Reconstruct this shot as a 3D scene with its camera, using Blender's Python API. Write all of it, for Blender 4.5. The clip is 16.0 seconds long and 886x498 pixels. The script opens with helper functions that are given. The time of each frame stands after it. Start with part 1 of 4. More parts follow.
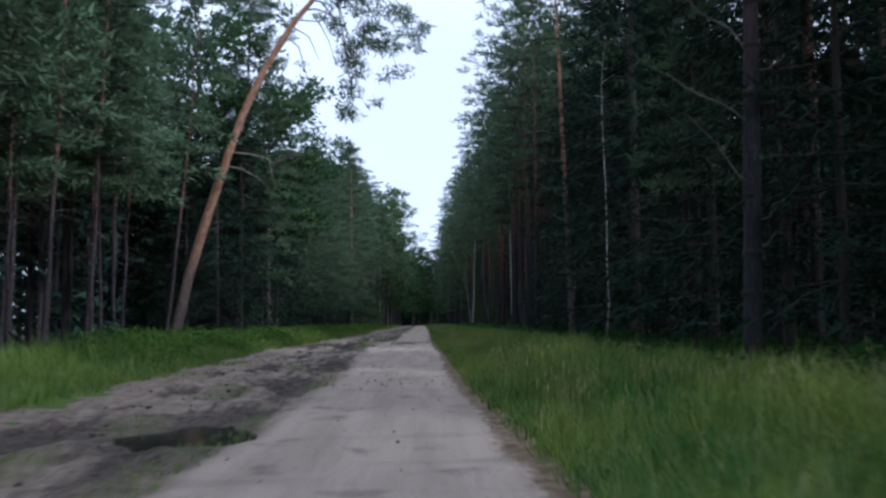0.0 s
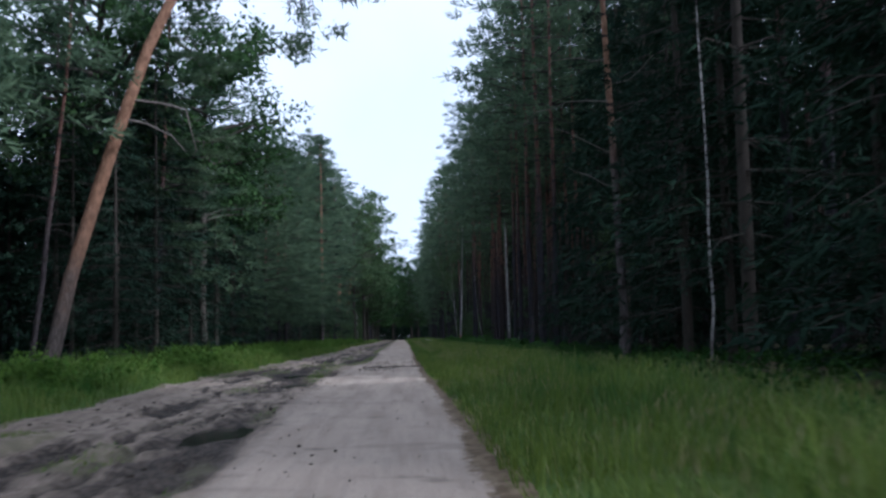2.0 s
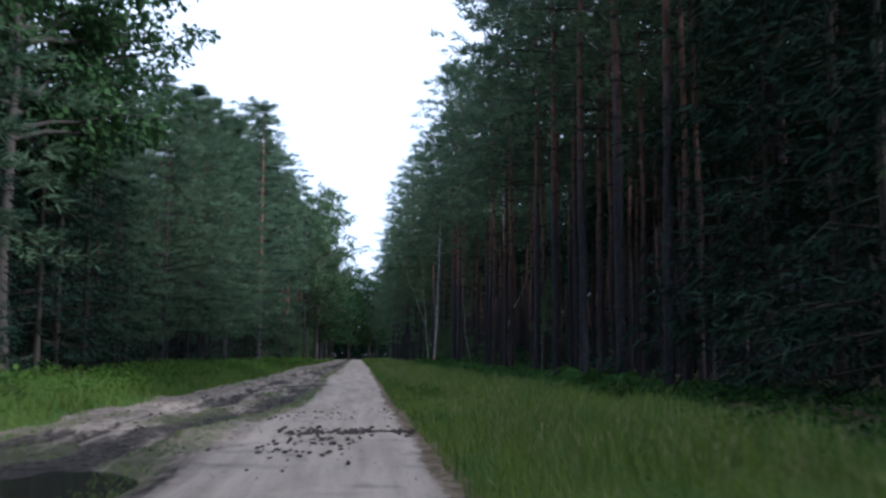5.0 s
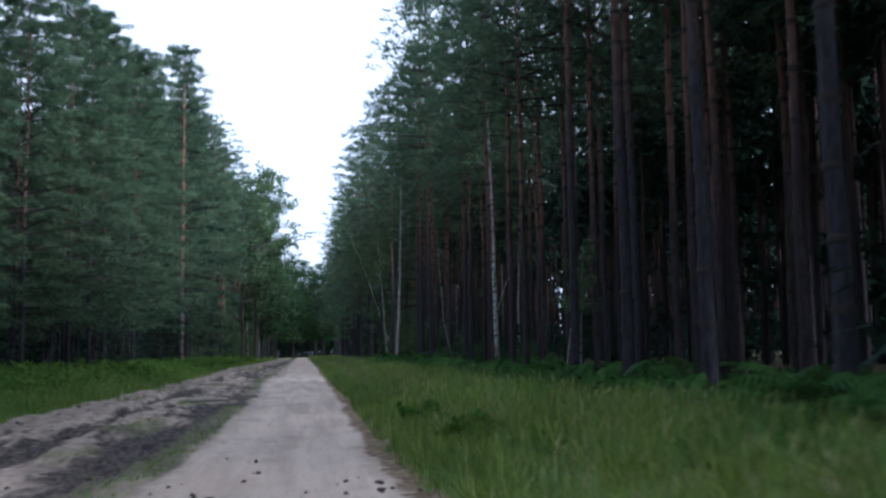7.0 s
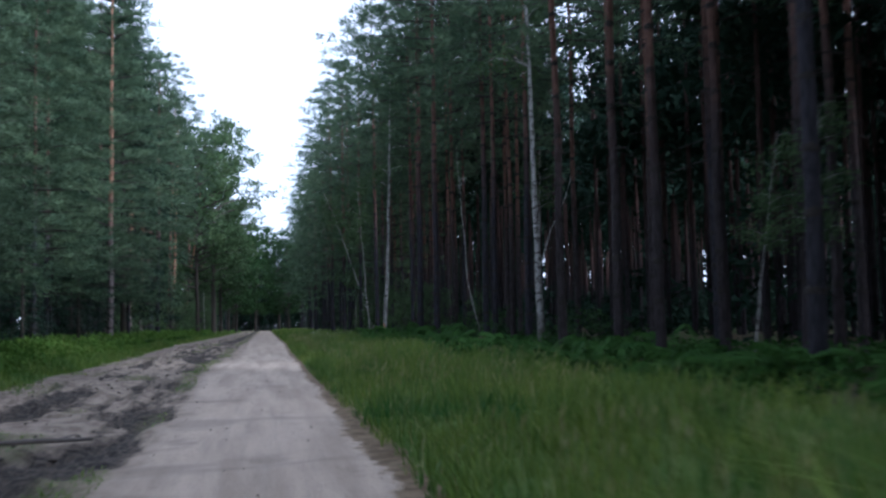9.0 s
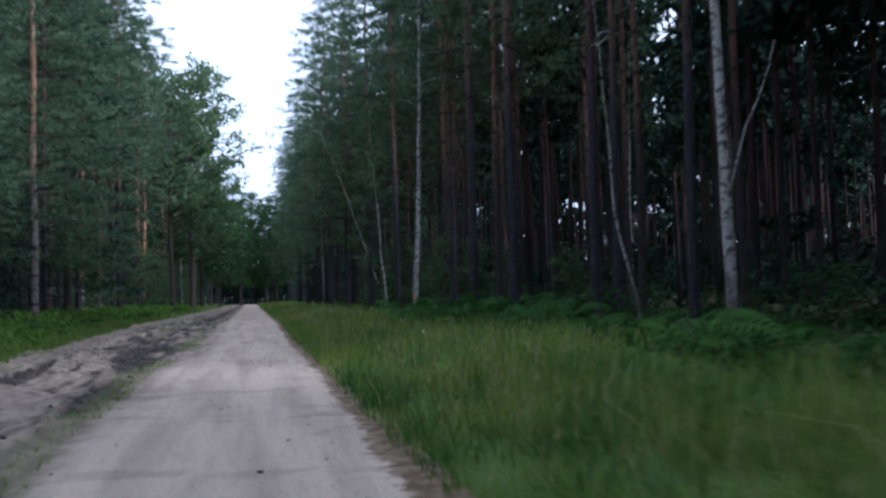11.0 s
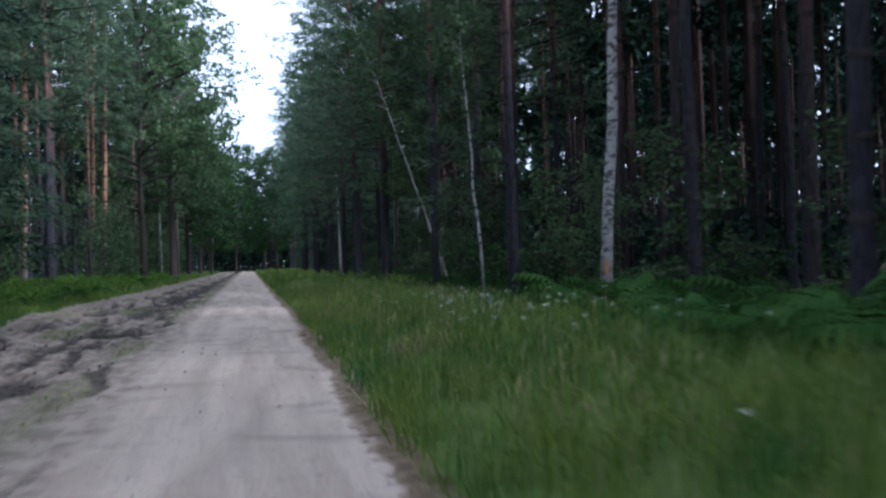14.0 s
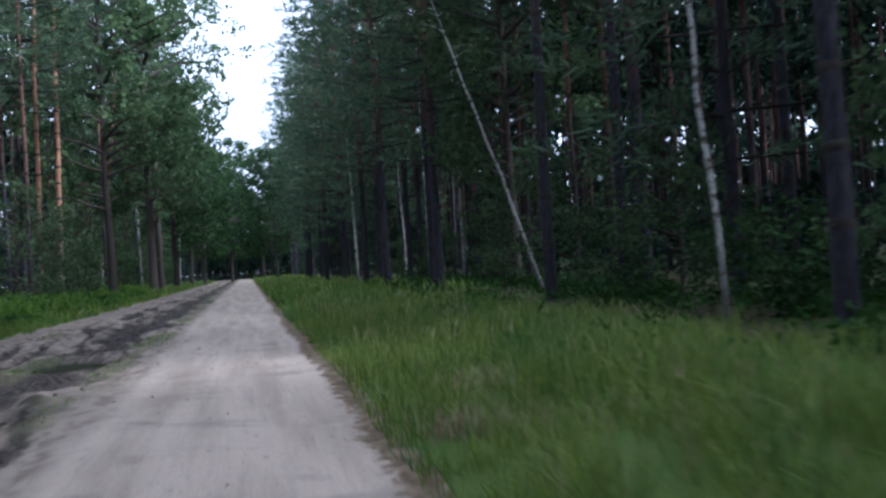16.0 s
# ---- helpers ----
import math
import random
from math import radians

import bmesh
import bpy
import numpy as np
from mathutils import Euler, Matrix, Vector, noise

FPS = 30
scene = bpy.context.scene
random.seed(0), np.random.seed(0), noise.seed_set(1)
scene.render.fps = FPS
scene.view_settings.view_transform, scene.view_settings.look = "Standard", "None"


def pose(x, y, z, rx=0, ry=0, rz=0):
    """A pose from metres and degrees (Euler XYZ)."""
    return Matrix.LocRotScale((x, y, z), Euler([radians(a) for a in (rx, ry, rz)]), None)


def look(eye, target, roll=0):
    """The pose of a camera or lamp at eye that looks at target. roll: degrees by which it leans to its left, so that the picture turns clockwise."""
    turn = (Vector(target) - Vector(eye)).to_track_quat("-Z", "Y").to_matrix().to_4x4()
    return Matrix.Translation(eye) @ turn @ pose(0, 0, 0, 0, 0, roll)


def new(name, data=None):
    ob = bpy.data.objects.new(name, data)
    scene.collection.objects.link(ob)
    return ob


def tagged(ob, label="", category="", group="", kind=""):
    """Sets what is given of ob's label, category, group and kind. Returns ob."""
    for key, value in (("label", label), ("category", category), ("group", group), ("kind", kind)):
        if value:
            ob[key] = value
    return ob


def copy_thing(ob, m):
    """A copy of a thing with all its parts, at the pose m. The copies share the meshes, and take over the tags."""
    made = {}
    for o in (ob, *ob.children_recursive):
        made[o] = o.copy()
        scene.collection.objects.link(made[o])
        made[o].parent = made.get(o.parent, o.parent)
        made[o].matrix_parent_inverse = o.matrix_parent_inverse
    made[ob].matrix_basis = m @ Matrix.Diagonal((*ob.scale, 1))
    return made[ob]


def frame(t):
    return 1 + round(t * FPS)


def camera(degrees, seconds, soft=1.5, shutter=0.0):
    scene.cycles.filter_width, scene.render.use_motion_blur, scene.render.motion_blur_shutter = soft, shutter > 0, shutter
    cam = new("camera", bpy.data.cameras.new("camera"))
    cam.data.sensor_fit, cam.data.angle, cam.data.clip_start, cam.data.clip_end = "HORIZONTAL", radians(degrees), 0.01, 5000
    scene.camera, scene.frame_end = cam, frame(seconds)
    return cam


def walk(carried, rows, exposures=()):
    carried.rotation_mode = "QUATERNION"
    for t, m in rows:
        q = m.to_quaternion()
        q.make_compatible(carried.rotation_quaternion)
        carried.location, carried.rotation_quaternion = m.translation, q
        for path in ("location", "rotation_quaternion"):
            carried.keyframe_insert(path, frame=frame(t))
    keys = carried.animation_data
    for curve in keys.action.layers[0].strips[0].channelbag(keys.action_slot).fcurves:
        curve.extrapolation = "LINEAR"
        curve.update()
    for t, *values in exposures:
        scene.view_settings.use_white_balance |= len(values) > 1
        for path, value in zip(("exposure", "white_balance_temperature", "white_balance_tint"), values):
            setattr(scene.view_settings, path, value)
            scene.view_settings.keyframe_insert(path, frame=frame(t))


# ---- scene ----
cam = camera(47.7, 16.0, soft=2.6, shutter=0.5)
PATH = [
    (0, (0.008, -0.063, 1.262), (0.051, 1.932, 1.408), -0.7),
    (0.5, (-0.014, 4.226, 1.243), (0.048, 6.219, 1.398), -0.4),
    (1, (-0.01, 8.477, 1.278), (0.07, 10.468, 1.447), -0.4),
    (1.5, (-0.081, 12.766, 1.315), (0.011, 14.755, 1.501), 0.1),
    (2, (-0.117, 17.119, 1.357), (-0.032, 19.11, 1.529), -1.3),
    (2.5, (-0.139, 21.494, 1.386), (-0.04, 23.484, 1.561), -0.3),
    (3, (-0.199, 25.784, 1.403), (-0.099, 27.772, 1.594), -0.1),
    (3.5, (-0.223, 30.117, 1.435), (-0.11, 32.104, 1.628), -0.2),
    (4, (-0.301, 34.404, 1.473), (-0.174, 36.39, 1.671), -0.0),
    (6.5, (-0.42, 55.647, 1.374), (-0.169, 57.618, 1.596), -0.6),
    (7, (-0.41, 59.743, 1.343), (-0.132, 61.713, 1.546), -1.0),
    (7.5, (-0.433, 63.748, 1.341), (-0.128, 65.717, 1.515), -1.1),
    (8, (-0.414, 67.926, 1.347), (-0.085, 69.892, 1.513), -1.3),
    (10.5, (-0.435, 89.752, 1.386), (-0.07, 91.715, 1.499), -1.2),
    (11, (-0.434, 94.196, 1.376), (-0.057, 96.158, 1.466), -1.7),
    (11.5, (-0.393, 98.624, 1.372), (-0.011, 100.587, 1.399), -2.0),
    (12, (-0.392, 103.036, 1.374), (-0.018, 105.0, 1.402), -0.7),
    (12.5, (-0.374, 107.363, 1.402), (0.001, 109.327, 1.413), -0.2),
    (13, (-0.309, 111.777, 1.376), (0.053, 113.744, 1.371), -1.5),
    (13.5, (-0.289, 116.114, 1.383), (0.088, 118.078, 1.389), -1.4),
    (14, (-0.223, 120.46, 1.482), (0.157, 122.423, 1.505), -1.6),
    (14.5, (-0.149, 124.785, 1.493), (0.237, 126.747, 1.528), -2.5),
    (15, (-0.146, 129.145, 1.491), (0.248, 131.105, 1.533), -2.5),
    (15.5, (-0.096, 133.564, 1.52), (0.287, 135.527, 1.545), -3.2),
    (16, (-0.054, 137.951, 1.547), (0.331, 139.914, 1.571), -3.5),
]
EXPOSURE = [(0.0, 0.0, 5020, 14), (4.0, 0.22, 4990, 13), (7.0, 0.52, 4950, 14), (11.0, 0.53, 4930, 14), (16.0, 0.81, 4920, 15)]
walk(cam, [(t, look(eye, target, roll)) for t, eye, target, roll in PATH], EXPOSURE)

# ---------------------------------------------------------------- sky and sun
SUN_AZ, SUN_EL = radians(-60), radians(41)      # high behind thin cloud, over the right-hand wood

world = bpy.data.worlds.new("overcast_sky")
scene.world = world
world.use_nodes = True
wn, wl = world.node_tree.nodes, world.node_tree.links
sky = wn.new("ShaderNodeTexSky")
sky.sky_type, sky.sun_disc = "NISHITA", False
sky.sun_elevation, sky.sun_rotation = SUN_EL, radians(180) + SUN_AZ
w_co = wn.new("ShaderNodeTexCoord")
w_noise = wn.new("ShaderNodeTexNoise")
w_noise.inputs["Scale"].default_value, w_noise.inputs["Detail"].default_value = 2.2, 5
w_ramp = wn.new("ShaderNodeMapRange")
for k, v in (("From Min", 0.36), ("From Max", 0.56), ("To Min", 0.84), ("To Max", 0.98)):
    w_ramp.inputs[k].default_value = v
w_mix = wn.new("ShaderNodeMix")
w_mix.data_type = "RGBA"
w_mix.inputs[7].default_value = (15.0, 15.1, 15.1, 1)      # bright cloud layer
wl.new(w_co.outputs["Generated"], w_noise.inputs["Vector"])
wl.new(w_noise.outputs[0], w_ramp.inputs["Value"])
wl.new(w_ramp.outputs[0], w_mix.inputs[0])
wl.new(sky.outputs[0], w_mix.inputs[6])
wl.new(w_mix.outputs[2], wn["Background"].inputs["Color"])
wn["Background"].inputs["Strength"].default_value = 0.076

sun_data = bpy.data.lights.new("sun", "SUN")
sun_data.energy, sun_data.angle, sun_data.color = 4.9, radians(10), (1.0, 0.93, 0.82)
sun = new("sun", sun_data)
sun.rotation_euler = Vector((math.sin(-SUN_AZ) * math.cos(SUN_EL), -math.cos(SUN_AZ) * math.cos(SUN_EL), math.sin(SUN_EL))).to_track_quat("Z", "Y").to_euler()


# ---------------------------------------------------------------- materials
def nodes_of(name, rough=0.9, spec=0.2):
    m = bpy.data.materials.new(name)
    m.use_nodes = True
    nt = m.node_tree
    b = nt.nodes["Principled BSDF"]
    b.inputs["Roughness"].default_value = rough
    b.inputs["Specular IOR Level"].default_value = spec
    return m, nt, b


def add(nt, kind, **values):
    n = nt.nodes.new("ShaderNode" + kind)
    for k, v in values.items():
        n.inputs[k.replace("_", " ")].default_value = v
    return n


def noise_at(nt, scale, detail=4, stretch=(1, 1, 1), rough=0.55):
    co = nt.nodes.new("ShaderNodeTexCoord")
    mp = nt.nodes.new("ShaderNodeMapping")
    mp.inputs["Scale"].default_value = stretch
    n = add(nt, "TexNoise", Scale=scale, Detail=detail, Roughness=rough)
    nt.links.new(co.outputs["Object"], mp.inputs["Vector"])
    nt.links.new(mp.outputs[0], n.inputs["Vector"])
    return n.outputs[0]


def step(nt, value, lo, hi, a=0.0, b=1.0):
    n = nt.nodes.new("ShaderNodeMapRange")
    n.interpolation_type = "SMOOTHSTEP"
    nt.links.new(value, n.inputs["Value"])
    for k, v in (("From Min", lo), ("From Max", hi), ("To Min", a), ("To Max", b)):
        n.inputs[k].default_value = v
    return n.outputs[0]


def calc(nt, op, a, b=0.0):
    n = nt.nodes.new("ShaderNodeMath")
    n.operation = op
    for i, s in enumerate((a, b)):
        if isinstance(s, (int, float)):
            n.inputs[i].default_value = s
        else:
            nt.links.new(s, n.inputs[i])
    return n.outputs[0]


def blend(nt, fac, a, b):
    n = nt.nodes.new("ShaderNodeMix")
    n.data_type = "RGBA"
    for i, s in ((0, fac), (6, a), (7, b)):
        if isinstance(s, (int, float)):
            n.inputs[i].default_value = s
        elif isinstance(s, tuple):
            n.inputs[i].default_value = (*s, 1)
        else:
            nt.links.new(s, n.inputs[i])
    return n.outputs[2]


def bump(nt, b, height, strength, distance):
    n = nt.nodes.new("ShaderNodeBump")
    n.inputs["Strength"].default_value, n.inputs["Distance"].default_value = strength, distance
    nt.links.new(height, n.inputs["Height"])
    nt.links.new(n.outputs[0], b.inputs["Normal"])


def foliage(name, dark, light, tint, translucent=0.3, scale=0.5, gloss=0.06):
    """Leaves: the colour varies from leaf to leaf, in patches, and from tree to tree."""
    m, nt, b = nodes_of(name, 0.75, gloss)
    geo = nt.nodes.new("ShaderNodeNewGeometry")
    info = nt.nodes.new("ShaderNodeObjectInfo")
    patch = step(nt, noise_at(nt, scale, 3), 0.35, 0.65)
    f = calc(nt, "ADD", calc(nt, "MULTIPLY", geo.outputs["Random Per Island"], 0.22), calc(nt, "MULTIPLY", patch, 0.78))
    col = blend(nt, f, dark, light)
    col = blend(nt, calc(nt, "MULTIPLY", info.outputs["Random"], 0.6), col, tint)
    nt.links.new(col, b.inputs["Base Color"])
    tr = nt.nodes.new("ShaderNodeBsdfTranslucent")
    nt.links.new(col, tr.inputs["Color"])
    mix = nt.nodes.new("ShaderNodeMixShader")
    mix.inputs[0].default_value = translucent
    nt.links.new(b.outputs[0], mix.inputs[1])
    nt.links.new(tr.outputs[0], mix.inputs[2])
    nt.links.new(mix.outputs[0], nt.nodes["Material Output"].inputs["Surface"])
    return m


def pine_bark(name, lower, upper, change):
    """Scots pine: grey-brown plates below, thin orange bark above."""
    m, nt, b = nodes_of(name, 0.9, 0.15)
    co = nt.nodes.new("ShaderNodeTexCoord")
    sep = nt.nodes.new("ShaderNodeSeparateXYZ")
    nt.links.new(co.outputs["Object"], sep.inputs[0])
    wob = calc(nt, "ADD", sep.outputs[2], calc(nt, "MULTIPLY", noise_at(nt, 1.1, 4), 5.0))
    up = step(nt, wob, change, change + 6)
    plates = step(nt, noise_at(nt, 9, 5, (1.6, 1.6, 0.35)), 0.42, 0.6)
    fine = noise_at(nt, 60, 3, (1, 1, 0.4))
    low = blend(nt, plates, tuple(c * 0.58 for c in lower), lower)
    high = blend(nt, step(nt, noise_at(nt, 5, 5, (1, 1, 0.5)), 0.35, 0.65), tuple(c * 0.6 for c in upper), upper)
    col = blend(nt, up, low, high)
    col = blend(nt, calc(nt, "MULTIPLY", step(nt, fine, 0.5, 0.7), 0.35), col, (0.06, 0.05, 0.045))
    nt.links.new(col, b.inputs["Base Color"])
    bump(nt, b, plates, 0.8, 0.03)
    return m


def birch_bark():
    m, nt, b = nodes_of("birch_bark", 0.7, 0.3)
    bands = calc(nt, "MULTIPLY", step(nt, noise_at(nt, 4.5, 5, (1.6, 1.6, 5.0), 0.7), 0.56, 0.62), step(nt, noise_at(nt, 0.9, 3), 0.42, 0.6))
    blot = step(nt, noise_at(nt, 5.5, 6, (1.0, 1.0, 1.5), 0.62), 0.515, 0.55)
    co = nt.nodes.new("ShaderNodeTexCoord")
    sep = nt.nodes.new("ShaderNodeSeparateXYZ")
    nt.links.new(co.outputs["Object"], sep.inputs[0])
    foot = step(nt, calc(nt, "ADD", sep.outputs[2], calc(nt, "MULTIPLY", noise_at(nt, 2.5, 5), 4.0)), 2.4, 4.6, 1.0, 0.0)
    dark = calc(nt, "MAXIMUM", calc(nt, "MAXIMUM", bands, calc(nt, "MULTIPLY", blot, 0.92)), calc(nt, "MULTIPLY", foot, 0.8))
    white = blend(nt, noise_at(nt, 12, 3), (0.25, 0.245, 0.235), (0.47, 0.46, 0.445))
    col = blend(nt, dark, white, (0.055, 0.045, 0.04))
    nt.links.new(col, b.inputs["Base Color"])
    bump(nt, b, dark, 0.5, 0.015)
    return m


def dead_wood(name, a, c):
    m, nt, b = nodes_of(name, 0.85, 0.2)
    nt.links.new(blend(nt, noise_at(nt, 14, 4, (1, 1, 0.5)), a, c), b.inputs["Base Color"])
    bump(nt, b, noise_at(nt, 40, 3), 0.4, 0.01)
    return m


def grass_leaf(name, green, olive, straw, share):
    m, nt, b = nodes_of(name, 0.55, 0.25)
    geo = nt.nodes.new("ShaderNodeNewGeometry")
    r = geo.outputs["Random Per Island"]
    patch = calc(nt, "ADD", calc(nt, "MULTIPLY", noise_at(nt, 0.3, 4), 0.6), calc(nt, "MULTIPLY", noise_at(nt, 1.4, 3), 0.4))
    col = blend(nt, step(nt, patch, 0.37, 0.53), green, olive)
    col = blend(nt, calc(nt, "MULTIPLY", r, 0.6), col, tuple(c * 0.55 for c in green))
    dry = calc(nt, "MULTIPLY", step(nt, r, 1 - share, 1 - share * 0.6), step(nt, noise_at(nt, 0.5, 3), 0.4, 0.6, 0.25, 1.0))
    col = blend(nt, dry, col, straw)
    nt.links.new(col, b.inputs["Base Color"])
    tr = nt.nodes.new("ShaderNodeBsdfTranslucent")
    nt.links.new(col, tr.inputs["Color"])
    mix = nt.nodes.new("ShaderNodeMixShader")
    mix.inputs[0].default_value = 0.3
    nt.links.new(b.outputs[0], mix.inputs[1])
    nt.links.new(tr.outputs[0], mix.inputs[2])
    nt.links.new(mix.outputs[0], nt.nodes["Material Output"].inputs["Surface"])
    return m


def road_surface():
    """Pale worn track to the east, rutted dark mud with weeds to the west."""
    m, nt, b = nodes_of("sandy_track", 0.85, 0.12)
    place = nt.nodes.new("ShaderNodeAttribute")
    place.attribute_name = "across"
    across = place.outputs["Fac"]
    wob = calc(nt, "MULTIPLY", calc(nt, "SUBTRACT", noise_at(nt, 0.55, 5, (1, 0.5, 1)), 0.5), 2.0)
    x = calc(nt, "ADD", across, wob)
    def mark(key):
        n = nt.nodes.new("ShaderNodeAttribute")
        n.attribute_name = key
        return n.outputs["Fac"]
    lane = step(nt, calc(nt, "ADD", mark("lane"), calc(nt, "MULTIPLY", wob, 0.35)), -0.25, 0.15)
    pale = blend(nt, step(nt, noise_at(nt, 1.6, 6, (1.3, 0.1, 1)), 0.35, 0.7), (0.52, 0.42, 0.335), (0.385, 0.305, 0.24))
    grit = step(nt, noise_at(nt, 34, 5, (1, 1, 1), 0.7), 0.52, 0.66)
    pale = blend(nt, calc(nt, "MULTIPLY", grit, 0.55), pale, (0.15, 0.125, 0.105))
    crumb = step(nt, noise_at(nt, 9, 6, (1, 0.7, 1), 0.7), 0.6, 0.68)
    pale = blend(nt, calc(nt, "MULTIPLY", crumb, 0.45), pale, (0.13, 0.108, 0.09))
    cross = step(nt, noise_at(nt, 0.55, 5, (0.5, 1.5, 1), 0.6), 0.56, 0.66)
    pale = blend(nt, calc(nt, "MULTIPLY", cross, 0.35), pale, (0.17, 0.142, 0.12))
    scrape = step(nt, noise_at(nt, 1.3, 6, (0.8, 0.7, 1)), 0.58, 0.7)
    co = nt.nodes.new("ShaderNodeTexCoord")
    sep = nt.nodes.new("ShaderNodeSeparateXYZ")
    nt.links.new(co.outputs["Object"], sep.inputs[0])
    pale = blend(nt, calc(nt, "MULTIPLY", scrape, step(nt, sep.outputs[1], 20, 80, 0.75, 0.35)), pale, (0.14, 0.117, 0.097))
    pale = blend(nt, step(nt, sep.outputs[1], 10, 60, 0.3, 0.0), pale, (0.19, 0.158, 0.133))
    streak = step(nt, noise_at(nt, 5.0, 4, (1.6, 0.08, 1)), 0.5, 0.68)
    pale = blend(nt, calc(nt, "MULTIPLY", streak, 0.16), pale, (0.2, 0.18, 0.155))
    streaks = calc(nt, "MULTIPLY", noise_at(nt, 1.9, 7, (2.0, 0.2, 1), 0.62), 0.45)
    crumbs = calc(nt, "MULTIPLY", noise_at(nt, 2.6, 7, (1.2, 0.7, 1), 0.66), 0.35)
    soak = calc(nt, "MAXIMUM", calc(nt, "MULTIPLY", mark("mud"), 0.34), calc(nt, "MULTIPLY", mark("damp"), 0.22))
    mudmask = step(nt, calc(nt, "ADD", calc(nt, "ADD", streaks, crumbs), soak), 0.44, 0.62)
    sand = blend(nt, step(nt, noise_at(nt, 4, 5, (1, 0.5, 1)), 0.4, 0.65), (0.38, 0.305, 0.24), (0.23, 0.182, 0.142))
    mud = blend(nt, step(nt, noise_at(nt, 11, 6, (1, 0.7, 1), 0.7), 0.4, 0.62), (0.026, 0.021, 0.018), (0.1, 0.08, 0.064))
    west = blend(nt, mudmask, sand, mud)
    weed = calc(nt, "MULTIPLY", step(nt, calc(nt, "ADD", mark("weed"), calc(nt, "MULTIPLY", noise_at(nt, 1.6, 5, (1.4, 0.5, 1)), 0.7)), 0.62, 0.95), step(nt, noise_at(nt, 15, 3), 0.3, 0.58, 0.3, 1.0))
    west = blend(nt, calc(nt, "MULTIPLY", weed, 0.62), west, (0.155, 0.15, 0.078))
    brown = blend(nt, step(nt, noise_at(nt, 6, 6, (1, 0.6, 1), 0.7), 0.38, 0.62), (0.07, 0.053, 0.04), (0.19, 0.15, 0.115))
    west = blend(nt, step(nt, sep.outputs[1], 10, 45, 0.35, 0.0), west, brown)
    col = blend(nt, lane, west, pale)
    col = blend(nt, step(nt, x, -5.6, -6.6, 0.0, 0.3), col, brown)
    bank = step(nt, calc(nt, "ADD", calc(nt, "ADD", across, calc(nt, "MULTIPLY", wob, 0.3)), calc(nt, "MULTIPLY", calc(nt, "SUBTRACT", noise_at(nt, 7, 4), 0.5), 0.5)), 0.57, 0.7)
    soil = blend(nt, step(nt, noise_at(nt, 5, 5), 0.4, 0.65), (0.115, 0.083, 0.05), (0.225, 0.168, 0.108))
    col = blend(nt, bank, col, soil)
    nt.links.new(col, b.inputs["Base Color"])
    wet = calc(nt, "MULTIPLY", mudmask, mark("mud"))
    nt.links.new(step(nt, wet, 0.0, 1.0, 0.92, 0.72), b.inputs["Roughness"])
    churn = calc(nt, "MULTIPLY", noise_at(nt, 5.5, 6, (1.2, 0.6, 1), 0.65), step(nt, x, -1.6, -2.6, 0.15, 1.0))
    bump(nt, b, calc(nt, "ADD", calc(nt, "MULTIPLY", noise_at(nt, 22, 5), 0.2), churn), 1.0, 0.12)
    return m


def forest_floor():
    m, nt, b = nodes_of("forest_floor", 0.95, 0.1)
    co = nt.nodes.new("ShaderNodeTexCoord")
    sep = nt.nodes.new("ShaderNodeSeparateXYZ")
    nt.links.new(co.outputs["Object"], sep.inputs[0])
    wob = calc(nt, "MULTIPLY", calc(nt, "SUBTRACT", noise_at(nt, 0.4, 4), 0.5), 3.0)
    off = calc(nt, "ABSOLUTE", calc(nt, "ADD", calc(nt, "ADD", sep.outputs[0], 2.3), wob))
    turf = blend(nt, noise_at(nt, 1.2, 5), (0.05, 0.10, 0.02), (0.11, 0.14, 0.035))
    litter = blend(nt, noise_at(nt, 3, 6), (0.035, 0.03, 0.02), (0.085, 0.065, 0.04))
    moss = blend(nt, step(nt, noise_at(nt, 0.5, 4), 0.5, 0.62), litter, (0.04, 0.07, 0.02))
    nt.links.new(blend(nt, step(nt, off, 8.6, 10.4), turf, moss), b.inputs["Base Color"])
    bump(nt, b, noise_at(nt, 8, 6), 0.7, 0.08)
    return m


def puddle_water():
    m, nt, b = nodes_of("puddle_water", 0.12, 0.5)
    nt.links.new(blend(nt, noise_at(nt, 2, 3), (0.026, 0.022, 0.019), (0.05, 0.042, 0.035)), b.inputs["Base Color"])
    bump(nt, b, noise_at(nt, 6, 3), 0.06, 0.01)
    return m


M_NEEDLE = foliage("pine_needles", (0.03, 0.058, 0.036), (0.12, 0.168, 0.09), (0.084, 0.126, 0.076), 0.34)
# very dark spruce green, also used as shade colour for the inner woods
M_SPRUCE_AND_SHADE = foliage("spruce_and_shaded_needles", (0.01, 0.023, 0.016), (0.028, 0.05, 0.03), (0.022, 0.038, 0.028), 0.04, gloss=0.02)
M_OAK = foliage("broad_leaves", (0.022, 0.048, 0.017), (0.056, 0.104, 0.034), (0.04, 0.074, 0.03), 0.28)
M_BIRCHLEAF = foliage("birch_leaves", (0.045, 0.08, 0.034), (0.105, 0.155, 0.068), (0.075, 0.112, 0.054), 0.42)
M_FERN = foliage("bracken_fronds", (0.025, 0.07, 0.016), (0.074, 0.15, 0.034), (0.05, 0.105, 0.025), 0.35, 2.0)
M_YFERN = foliage("yellowing_fronds", (0.25, 0.24, 0.06), (0.42, 0.40, 0.12), (0.3, 0.3, 0.1), 0.35, 2.0)
M_PINE = pine_bark("pine_bark", (0.042, 0.04, 0.05), (0.155, 0.088, 0.068), 8.5)
